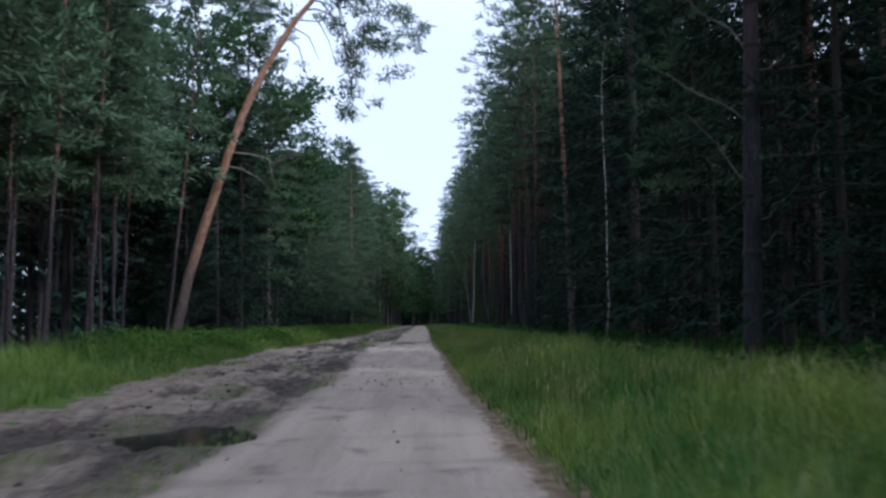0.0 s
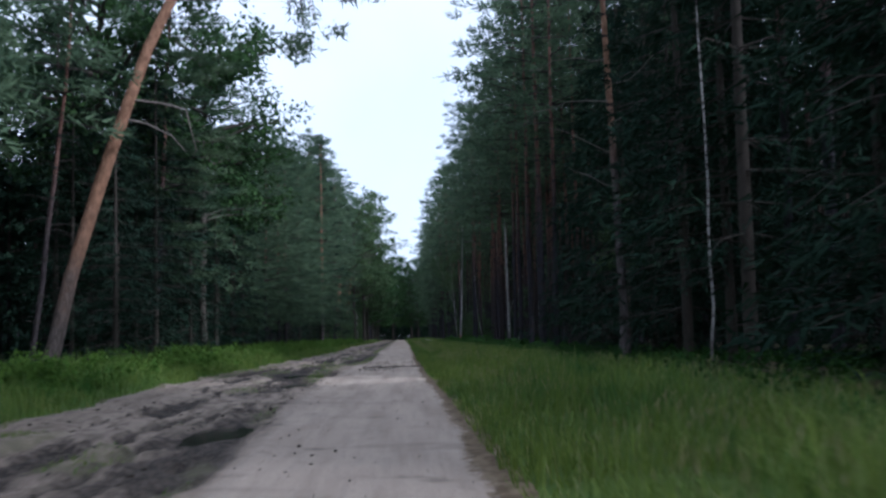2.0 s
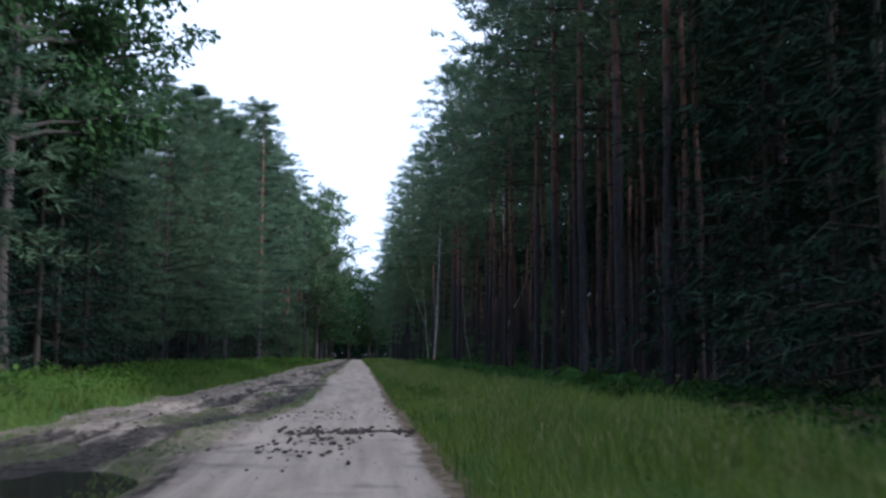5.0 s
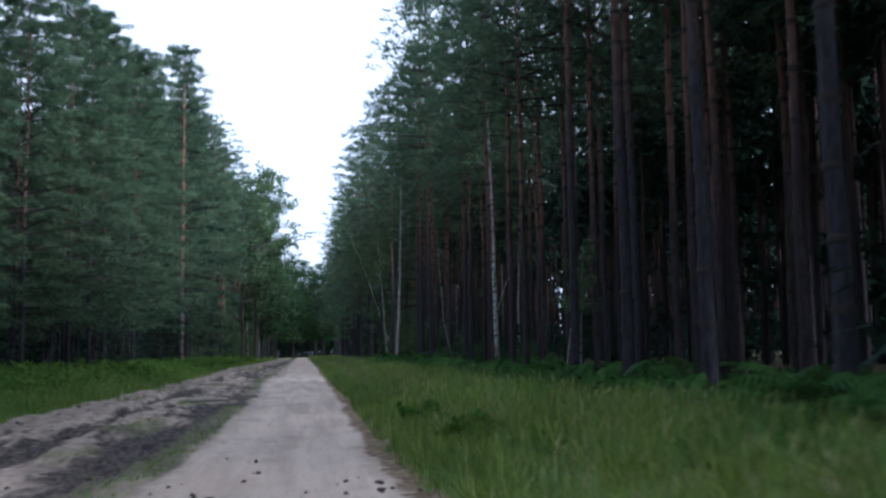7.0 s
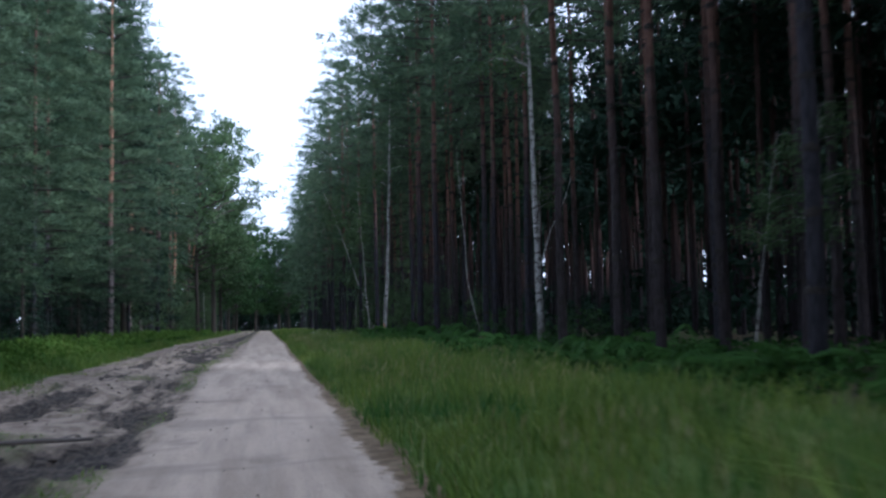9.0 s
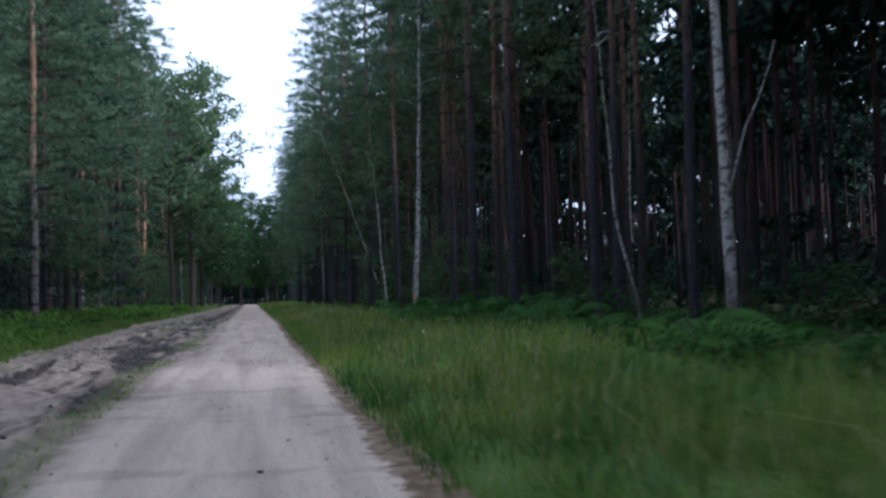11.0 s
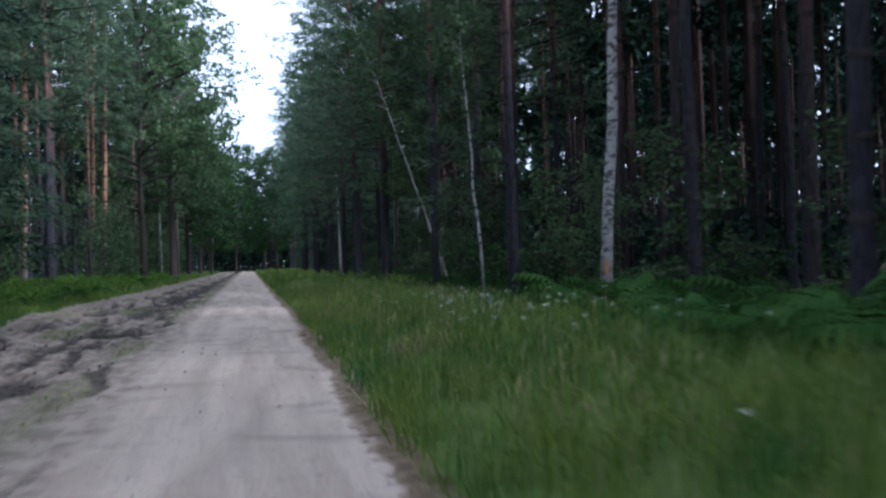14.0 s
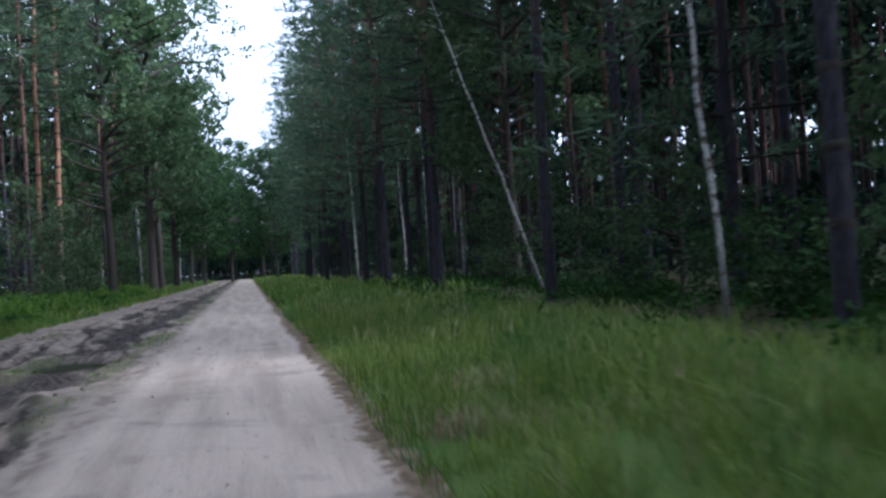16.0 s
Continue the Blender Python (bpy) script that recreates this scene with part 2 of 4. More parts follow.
M_PINE_ORANGE = pine_bark("orange_pine_bark", (0.14, 0.115, 0.105), (0.34, 0.185, 0.115), 4.0)
M_PINE_RED = pine_bark("red_pine_bark", (0.05, 0.041, 0.044), (0.175, 0.094, 0.07), 6.5)
# red pine bark darkened for inner trunks: the forest shade is in its colour
M_PINE_SHADED = pine_bark("shaded_pine_bark", (0.036, 0.031, 0.035), (0.085, 0.05, 0.044), 6.0)
M_PINE_SPLIT = pine_bark("grey_and_orange_pine_bark", (0.14, 0.118, 0.118), (0.34, 0.19, 0.12), 8.0)
M_BIRCH = birch_bark()
M_SPRUCEBARK = dead_wood("spruce_bark", (0.032, 0.027, 0.023), (0.072, 0.06, 0.05))
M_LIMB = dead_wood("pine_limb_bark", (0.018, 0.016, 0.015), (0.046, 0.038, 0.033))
M_DEAD = dead_wood("dead_branch_wood", (0.1, 0.086, 0.078), (0.2, 0.172, 0.155))
M_GRASS = grass_leaf("verge_grass", (0.03, 0.122, 0.02), (0.205, 0.268, 0.042), (0.4, 0.36, 0.18), 0.08)
M_SEED = grass_leaf("grass_seed_heads", (0.2, 0.22, 0.075), (0.3, 0.28, 0.12), (0.4, 0.35, 0.2), 0.3)
M_DRY = grass_leaf("dead_grass", (0.24, 0.19, 0.11), (0.36, 0.29, 0.17), (0.45, 0.38, 0.24), 0.3)
M_RUST = foliage("withered_fronds", (0.1, 0.042, 0.018), (0.19, 0.085, 0.034), (0.13, 0.065, 0.03), 0.25, 2.0)
M_HERB = foliage("herb_leaves", (0.05, 0.125, 0.02), (0.14, 0.225, 0.04), (0.1, 0.17, 0.03), 0.35, 1.2)
# bilberry green, kept dark to carry the shaded strip below the trees
M_BERRY_SHADED = foliage("shaded_bilberry_leaves", (0.016, 0.046, 0.01), (0.042, 0.1, 0.02), (0.03, 0.07, 0.016), 0.25, 1.2)
M_WEED = grass_leaf("weed_leaves", (0.06, 0.165, 0.026), (0.2, 0.27, 0.05), (0.34, 0.34, 0.12), 0.07)
M_ROAD = road_surface()
M_FLOOR = forest_floor()
M_WATER = puddle_water()
M_CLOD = dead_wood("dried_mud", (0.045, 0.037, 0.03), (0.10, 0.083, 0.068))
M_PETAL, _nt, _b = nodes_of("white_petals", 0.6, 0.2)
_nt.links.new(blend(_nt, noise_at(_nt, 3, 2), (0.7, 0.7, 0.64), (0.82, 0.82, 0.78)), _b.inputs["Base Color"])
M_STALK = grass_leaf("stalk_green", (0.07, 0.12, 0.03), (0.12, 0.16, 0.05), (0.3, 0.28, 0.14), 0.1)

# ---------------------------------------------------------------- mesh tools
rng = np.random.default_rng(11)


def mesh_np(name, verts, faces, material, smooth=False, second=None, first=0):
    """A mesh from an (n, 3) array and a list of (m, k) face arrays; faces after the first ones take the second material."""
    verts = np.asarray(verts, dtype=np.float32)
    if not isinstance(faces, (list, tuple)):
        faces = [faces]
    faces = [np.asarray(f, dtype=np.int32) for f in faces if len(f)]
    me = bpy.data.meshes.new(name)
    me.vertices.add(len(verts))
    me.vertices.foreach_set("co", verts.ravel())
    loops = np.concatenate([f.ravel() for f in faces])
    sizes = np.concatenate([np.full(len(f), f.shape[1], dtype=np.int32) for f in faces])
    starts = np.concatenate([[0], np.cumsum(sizes)[:-1]]).astype(np.int32)
    me.loops.add(len(loops))
    me.loops.foreach_set("vertex_index", loops)
    me.polygons.add(len(sizes))
    me.polygons.foreach_set("loop_start", starts)
    if smooth:
        me.polygons.foreach_set("use_smooth", np.ones(len(sizes), dtype=bool))
    me.materials.append(material)
    if second:
        me.materials.append(second)
        me.polygons.foreach_set("material_index", (np.arange(len(sizes)) >= first).astype(np.int32))
    me.update(calc_edges=True)
    me.validate()
    return me


def joined(pieces):
    """Joins (verts, [faces, ...]) pieces into one pair."""
    vs, fs, n = [], {}, 0
    for v, flist in pieces:
        vs.append(v)
        for f in flist:
            if len(f):
                fs.setdefault(f.shape[1], []).append(f + n)
        n += len(v)
    return np.concatenate(vs), [np.concatenate(f) for f in fs.values()]


def part(name, me, parent, label=""):
    ob = new(name, me)
    ob.parent = parent
    return tagged(ob, label)


def thing(name, label, category, group="", kind=""):
    return tagged(new(name), label, category, group, kind)


def tube(points, radii, sides=8, knobs=0.0):
    """A tapering tube along points."""
    p = np.asarray(points, float)
    n = len(p)
    d = np.gradient(p, axis=0)
    d /= np.linalg.norm(d, axis=1)[:, None] + 1e-9
    ref = np.array([0, 1, 0.13]) if abs(d[0][1]) < 0.8 else np.array([1, 0, 0.1])
    u = np.cross(d, ref)
    u /= np.linalg.norm(u, axis=1)[:, None]
    w = np.cross(d, u)
    a = np.linspace(0, 2 * np.pi, sides, endpoint=False)
    r = np.asarray(radii, float)[:, None] * (1 + knobs * rng.normal(size=(n, sides)))
    v = p[:, None, :] + r[..., None] * (np.cos(a)[None, :, None] * u[:, None, :] + np.sin(a)[None, :, None] * w[:, None, :])
    i = np.arange(n - 1)[:, None] * sides
    j = np.arange(sides)[None, :]
    k = (j + 1) % sides
    f = np.stack([i + j, i + k, i + sides + k, i + sides + j], -1).reshape(-1, 4)
    return v.reshape(-1, 3), [f]


def unit(v):
    return v / (np.linalg.norm(v, axis=-1, keepdims=True) + 1e-9)


def leaves(centres, radii, per, length, width, flat=0.6, up=0.3, broad=False, droop=0.0, level=0.5, lead=None):
    """Small leaves or needle sprays, per of them in a flattened clump round each centre."""
    c = np.repeat(np.asarray(centres, float), per, axis=0)
    r = np.repeat(np.asarray(radii, float), per)
    n = len(c)
    d = unit(rng.normal(size=(n, 3)))
    rad = r * rng.random(n) ** 0.45
    off = d * rad[:, None] * np.array([1, 1, flat])
    face = unit(0.6 * d + np.array([0, 0, level]) + 0.55 * rng.normal(size=(n, 3)))
    u = unit(np.cross(face, rng.normal(size=(n, 3)))) + 0.35 * d + np.array([0, 0, up - droop])
    if lead is not None:                                     # sprays comb outwards along their bough
        u = unit(u) + 1.1 * np.repeat(np.asarray(lead, float), per, axis=0)
    u = unit(u)
    s = unit(np.cross(face, u))
    size = rng.uniform(0.65, 1.35, n)
    L, W = (length * size)[:, None], (width * size)[:, None]
    o = c + off
    if broad:
        v = np.stack([o, o + u * L * 0.5 + s * W * 0.5, o + u * L, o + u * L * 0.5 - s * W * 0.5], 1)
        return v.reshape(-1, 3), [np.arange(n * 4).reshape(-1, 4)]
    v = np.stack([o - s * W * 0.5, o + s * W * 0.5, o + u * L], 1)
    return v.reshape(-1, 3), [np.arange(n * 3).reshape(-1, 3)]


def waves(x, y, seed, size, count=7):
    """Smooth ground noise of about unit height."""
    g = np.random.default_rng(seed)
    out = np.zeros(np.broadcast(x, y).shape)
    for _ in range(count):
        a, k, ph = g.uniform(0, 2 * np.pi), 2 * np.pi / (size * g.uniform(0.6, 1.7)), g.uniform(0, 6.28)
        out = out + np.sin(k * (np.cos(a) * x + np.sin(a) * y) + ph)
    return out / math.sqrt(count / 2)


# ---------------------------------------------------------------- ground and road
ROAD_W, ROAD_E = -7.5, 1.0
# puddles: x, y, half-width, half-length
PUDDLES = [(-2.9, 12.1, 0.98, 1.0), (-2.95, 32.6, 0.46, 1.2), (-3.5, 48.5, 0.5, 1.25), (-3.85, 55.0, 0.9, 1.6),
           (-6.3, 56.2, 0.5, 0.9), (-4.0, 126.6, 1.1, 0.7), (-3.35, 144.3, 0.6, 0.6), (-3.5, 158.3, 0.7, 0.9)]


def smooth01(x, a, b):
    t = np.clip((x - a) / (b - a), 0, 1)
    return t * t * (3 - 2 * t)


def wander(x, y):
    """How far the edges of the track stray from straight lines."""
    east = np.interp(y, (8, 20, 36, 50, 66, 73, 87, 110, 130, 152, 175), (0.24, 0.0, 0.04, -0.06, -0.09, -0.16, -0.03, 0.0, 0.05, 0.28, 0.24))
    west = np.interp(y, (5, 15, 35, 50, 62, 82, 105, 121, 143, 165, 172, 190), (1.2, 1.15, 0.5, 0.0, 0.1, 0.7, 0.85, 0.8, 0.3, -0.1, 0.1, 0.5))
    return east * smooth01(x, -2.2, 0.2) * (1 - smooth01(x, 2.0, 6.0)) + west * smooth01(-x, 4.6, 6.6) * (1 - smooth01(-x, 8.0, 11.0))


def lane_edge(y):
    """Where the pale lane ends and the churned half begins."""
    return np.interp(y, (13, 26, 41, 64, 72, 93, 106, 115, 122, 139, 166, 200), (-1.9, -1.85, -2.5, -2.5, -1.78, -1.7, -2.1, -2.2, -1.5, -1.65, -1.8, -1.9))


def ruts(x, y):
    """How muddy the two wheel ruts are, from 0 to 1, and how weedy the strips between them."""
    first = np.interp(y, (0, 30, 41, 48, 57, 64, 70, 77, 86, 100, 111, 119, 128, 145, 158, 168, 190), (-2.7, -2.6, -3.3, -3.5, -4.5, -4.2, -2.95, -2.6, -2.5, -2.6, -3.0, -3.3, -3.5, -3.6, -3.4, -3.2, -3.15))
    second = np.interp(y, (0, 40, 57, 75, 100, 119, 130, 147, 163, 190), (-4.7, -4.8, -6.2, -4.4, -4.7, -5.5, -5.0, -5.5, -4.8, -5.0))
    stray = 0.16 * waves(x * 0, y, 51, 6)
    u1, u2 = (x - first - stray) / (0.52 + 0.14 * waves(x * 0, y, 52, 5)), (x - second - 0.8 * stray) / 0.36
    a1 = np.interp(y, (8, 34, 38, 44, 47, 66, 70, 92, 96, 108, 114, 132, 138, 150, 155, 172), (0.9, 0.8, 0.45, 0.45, 1, 1, 0.95, 0.85, 0.45, 0.4, 0.9, 1, 0.5, 0.5, 1, 0.9)) * (0.9 + 0.22 * waves(x * 0, y, 53, 5))
    a2 = np.clip(0.42 + 0.5 * waves(x * 0, y, 54, 8), 0, 1)
    mud = np.maximum(a1 * np.exp(-0.5 * u1 ** 2), a2 * np.exp(-0.5 * u2 ** 2))
    bend = 0.25 * waves(x * 0, y, 58, 19)
    for k, base in enumerate((-2.75, -3.35, -4.05, -4.8, -5.5)):          # single wheel tracks
        line = np.exp(-0.5 * ((x - base - bend - 0.09 * waves(x * 0, y, 70 + k, 6)) / 0.13) ** 2)
        mud = np.maximum(mud, line * np.clip(0.3 + 0.4 * waves(x * 0, y, 80 + k, 11), 0, 0.62))
    strip = np.exp(-0.5 * ((x - 0.5 * (first + lane_edge(y)) - 0.12) / 0.34) ** 2) * np.clip(0.7 + 0.5 * waves(x * 0, y, 55, 7), 0, 1)
    middle = np.exp(-0.5 * ((x - 0.5 * (first + second)) / 0.34) ** 2) * np.clip(0.15 + 0.7 * waves(x * 0, y, 56, 8), 0, 1)
    outer = np.exp(-0.5 * ((x - second + 1.0) / 0.4) ** 2) * np.clip(0.1 + 0.7 * waves(x * 0, y, 57, 9), 0, 1)
    west = smooth01(lane_edge(y) - x, -0.1, 0.35)
    return mud * west, np.maximum(np.maximum(strip, middle), outer) * west


def land(x, y):
    """Height of the verges and the forest floor."""
    x = x - wander(x, y)
    right = 0.16 * smooth01(x, 1.0, 3.5) + 0.14 * smooth01(x, 5.5, 9.0)
    left = 0.12 * smooth01(-x, 7.3, 8.6) + 0.12 * smooth01(-x, 9.0, 12.0)
    edge = np.minimum(smooth01(x, 1.0, 2.0) + smooth01(-x, 7.4, 8.4), 1)
    z = right + left + edge * (0.035 * waves(x, y, 3, 2.3) + 0.06 * waves(x, y, 4, 11))
    under = smooth01(x, -7.45, -7.1) * smooth01(-x, -0.98, -0.75)
    return z - 0.25 * under


def track(x, y):
    """Height of the road: a smooth eastern lane, ruts and holes in the western half."""
    west = smooth01(-x, 1.9, 2.9)
    z = 0.012 * waves(x, y, 5, 1.6) + 0.02 * waves(x, y * 0.4, 6, 4.0)
    mud, weed = ruts(x, y)
    rough = 0.03 * waves(x, y * 0.3, 8, 1.1) + 0.014 * waves(x, y * 0.6, 9, 0.6)
    churn = 0.03 * waves(x, y * 0.7, 10, 0.5) + 0.02 * waves(x, y, 12, 0.34)
    z = z + west * rough + mud * (churn - 0.075) + 0.05 * np.exp(-((mud - 0.32) / 0.16) ** 2) * west + 0.025 * weed
    for px, py, a, b in PUDDLES:
        q = ((x - px) / a) ** 2 + ((y - py) / b) ** 2
        z = z * (1 - 0.85 * np.exp(-(q * 0.28) ** 2)) - 0.1 * np.exp(-(q * 0.55) ** 2)
    z = z + 0.03 * smooth01(x, 0.6, 1.1)
    return z


def surface(x, y):
    """The top of the ground or of the track, whichever shows."""
    across = x - wander(x, y)
    return np.where((across > ROAD_W) & (across < ROAD_E), np.maximum(land(x, y), track(across, y)), land(x, y))


def sheet(name, xs, ys, height, material, shift=None):
    X, Y = np.meshgrid(xs, ys)
    moved = X if shift is None else X + shift(X, Y)
    v = np.stack([moved, Y, height(X, Y)], -1).reshape(-1, 3)
    i = np.arange(len(ys) - 1)[:, None] * len(xs)
    j = np.arange(len(xs) - 1)[None, :]
    f = np.stack([i + j, i + j + 1, i + len(xs) + j + 1, i + len(xs) + j], -1).reshape(-1, 4)
    me = mesh_np(name, v, f, material, smooth=True)
    if shift is not None:                                    # place across the track, for its material
        me.attributes.new("across", "FLOAT", "POINT").data.foreach_set("value", X.astype(np.float32).ravel())
        damp = np.zeros_like(X)                              # wet mud round the puddles
        for px, py, a, b in PUDDLES:
            damp = np.maximum(damp, np.exp(-0.5 * (np.abs(X - px) / (a * 1.5)) ** 2 - 0.5 * (np.abs(Y - py) / (b * 2.2)) ** 2))
        mud, weed = ruts(X, Y)
        for key, value in (("mud", mud), ("weed", weed), ("lane", X - lane_edge(Y))):
            me.attributes.new(key, "FLOAT", "POINT").data.foreach_set("value", value.astype(np.float32).ravel())
        me.attributes.new("damp", "FLOAT", "POINT").data.foreach_set("value", damp.astype(np.float32).ravel())
    return me


gx = np.unique(np.round(np.concatenate([[-1600, -900, -500, -300, -180, -110, -70], np.arange(-45, -14, 3), np.arange(-14, -7, 0.45), [-7.5, -7.2, -6.5, -3, 0, 0.8, 1.0, 1.15],
                                        np.arange(1.3, 9.5, 0.4), np.arange(10, 46, 3), [70, 110, 180, 300, 500, 900, 1600]]), 2))
gy = np.unique(np.round(np.concatenate([[-1600, -700, -300, -120, -50], np.arange(-20, 180, 1.0), np.arange(180, 420, 4), [450, 520, 650, 900, 1600]]), 2))
ground = tagged(new("ground", sheet("ground", gx, gy, land, M_FLOOR)), "dark forest floor with mossy litter and green turf on the verges", "ground", kind="structure")
rx = np.concatenate([np.arange(ROAD_W, -1.4, 0.1), np.arange(-1.4, ROAD_E + 0.01, 0.2)])
ry = np.concatenate([np.arange(-20, 0, 0.5), np.arange(0, 175, 0.16), np.arange(175, 300, 1.0), np.arange(300, 430, 5.0)])
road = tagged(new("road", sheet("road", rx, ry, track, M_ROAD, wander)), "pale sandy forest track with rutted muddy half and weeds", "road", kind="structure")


def blob_outline(a, b, n=26, rough=0.09):
    t = np.linspace(0, 2 * np.pi, n, endpoint=False)
    r = 1 + rough * (np.sin(2 * t + rng.uniform(0, 6)) + 0.7 * np.sin(3 * t + rng.uniform(0, 6)) + 0.5 * np.sin(5 * t + rng.uniform(0, 6)))
    return np.stack([a * r * np.cos(t), b * r * np.sin(t), 0 * t], 1)


for px, py, a, b in PUDDLES:
    rim = blob_outline(a * 1.5, b * 1.5)
    verts = np.concatenate([rim, rim * 0.5, np.zeros((1, 3))])
    n = len(rim)
    i = np.arange(n)
    k = (i + 1) % n
    me = mesh_np("puddle", verts, [np.stack([i, k, k + n, i + n], 1), np.stack([i + n, k + n, np.full(n, 2 * n)], 1)], M_WATER)
    ob = tagged(new("puddle", me), "shallow dark rainwater puddle in the mud ruts", "puddle", "puddles on the road")
    ob.location = (px, py, float(np.min(track(px + rim[:, 0], py + rim[:, 1]))) - 0.003)

# ---------------------------------------------------------------- trees
def axis_of(height, lean=0.0, bend=0.0, n=12, wobble=0.06, drop=0.4):
    """Points up a trunk; lean and bend in metres sideways at the top."""
    t = np.linspace(0, 1, n)
    wx, wy = rng.normal(size=n).cumsum() * wobble * 0.5, rng.normal(size=n).cumsum() * wobble * 0.5
    wx -= wx[0]
    wy -= wy[0]
    return np.stack([lean * t + bend * t ** 3 + wx, wy, -drop + (height + drop) * t], 1)


def along(axis, z):
    return np.stack([np.interp(z, axis[:, 2], axis[:, k]) for k in range(3)], -1)


def branch_line(start, ang, length, rise, sag, n=5):
    t = np.linspace(0, 1, n)[:, None]
    d = np.array([math.cos(ang), math.sin(ang), 0])
    z = np.array([0, 0, 1.0])
    p = start + d * length * t + z * (rise * t - sag * t ** 2) * length
    p[1:] += rng.normal(size=(n - 1, 3)) * 0.03 * length
    return p


def pine(label, height, radius, base, reach, limbs=34, clumps=4, per=20, lower=0, bark=None, needle=None, size=(0.42, 0.1), cone=0.5, wobble=0.06, tip=0.6, clump=(0.55, 1.0), whorl=0.95):
    """A Scots pine: trunk with limbs and stubs, crown of needle sprays in layered clumps."""
    root = thing("pine_tree", label, "pine tree", "pines along the road")
    ax = axis_of(height, wobble=wobble)
    rr = radius * (1 - 0.8 * np.linspace(0, 1, len(ax)) ** 1.2)
    rr[0] *= 1.18
    stem, wood = [tube(ax, rr, 9, 0.03)], []
    centres, radii, lead = [], [], []
    levels = np.arange(base, height - 0.5, whorl)
    many = limbs / len(levels)
    for z0 in levels:
        f = (z0 - base) / (height - base)
        start = rng.uniform(0, 6.28)
        count = int(many + rng.random())
        for k in range(count):
            z = z0 + rng.normal() * 0.1
            length = reach * (1 - f) ** cone * rng.uniform(0.6, 1.12) * (0.8 + 0.2 * min(1, f * 6)) + 0.5
            line = branch_line(along(ax, z), start + 6.28 * (k + rng.uniform(-0.3, 0.3)) / max(1, count), length, 0.2 + 0.45 * f, 0.3, 4)
            wood.append(tube(line[[0, 2, 3]], [0.022 + 0.008 * length, 0.016, 0.006], 3))
            for q in np.linspace(0.35, 1.0, clumps):
                p = line[0] + (line[-1] - line[0]) * q
                p[2] = np.interp(q, np.linspace(0, 1, 4), line[:, 2]) + 0.1
                centres.append(p + rng.normal(size=3) * np.array([0.25, 0.25, 0.1]))
                radii.append(rng.uniform(*clump) * (1 - 0.4 * f) * (0.75 + 0.3 * q))
                lead.append(unit(line[-1] - line[0]) + [0, 0, 0.12])
    for k in range(4):
        centres.append(ax[-1] + np.array([0, 0, 0.3 - 0.5 * k]) + rng.normal(size=3) * 0.15)
        radii.append(tip * (0.5 + 0.2 * k))
        lead.append(np.array([0, 0, 0.4]))
    for z in rng.uniform(max(1.5, 0.15 * height), max(base, 0.15 * height + 1.0), lower):
        line = branch_line(along(ax, z), rng.uniform(0, 6.28), rng.uniform(0.25, 1.6), rng.uniform(-0.2, 0.35), 0.25, 4)
        wood.append(tube(line, [0.022, 0.017, 0.012, 0.005], 3))
    for z in np.arange(1.6, base, 1.15):                       # whorl scars
        c = along(ax, z + rng.uniform(-0.2, 0.2))
        r0 = float(np.interp(c[2], ax[:, 2], rr))
        wood.append(tube([c - [0, 0, 0.1], c, c + [0, 0, 0.08]], [r0 * 0.98, r0 * 1.2, r0 * 0.98], 7, 0.05))
        for k in range(2):
            wood.append(tube(branch_line(c, rng.uniform(0, 6.28), r0 + rng.uniform(0.06, 0.4), rng.uniform(-0.2, 0.4), 0.1, 3), [0.022, 0.016, 0.008], 3))
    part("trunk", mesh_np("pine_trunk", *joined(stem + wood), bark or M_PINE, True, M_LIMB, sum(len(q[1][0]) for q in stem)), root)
    v, f = leaves(centres, radii, per, size[0], size[1], 0.28, 0.08, level=0.9, lead=lead)
    part("crown", mesh_np("pine_crown", v, f, needle or M_NEEDLE), root)
    return root


def spruce(label, height, radius, base, reach, tiers=26, per=15):
    """A dark spruce with drooping tiers of twigs down to the ground."""
    root = thing("spruce_tree", label, "spruce tree", "spruces in the wood")
    ax = axis_of(height, wobble=0.02)
    rr = radius * (1 - 0.93 * np.linspace(0, 1, len(ax)))
    wood, centres, radii, lead = [tube(ax, rr, 8, 0.03)], [], [], []
    for z in np.linspace(base, height - 0.5, tiers):
        f = (z - base) / (height - base)
        for k in range(5 if f < 0.75 else 3):
            length = reach * (1 - f) ** 0.8 * rng.uniform(0.7, 1.1) + 0.25
            line = branch_line(along(ax, z), rng.uniform(0, 6.28), length, 0.05 + 0.2 * f, 0.3, 4)
            wood.append(tube(line[[0, 2, 3]], [0.03, 0.016, 0.006], 3))
            for q in (0.4, 0.7, 1.0):
                p = line[0] + (line[-1] - line[0]) * q
                centres.append(p + rng.normal(size=3) * 0.12)
                radii.append((0.25 + 0.16 * length) * rng.uniform(0.8, 1.2))
                lead.append(unit(line[-1] - line[0]))
    part("trunk", mesh_np("spruce_trunk", *joined(wood), M_SPRUCEBARK, smooth=True), root)
    v, f = leaves(centres, radii, per, 0.4, 0.068, 0.34, 0.0, droop=0.3, level=0.8, lead=lead)
    part("crown", mesh_np("spruce_crown", v, f, M_SPRUCE_AND_SHADE), root)
    return root


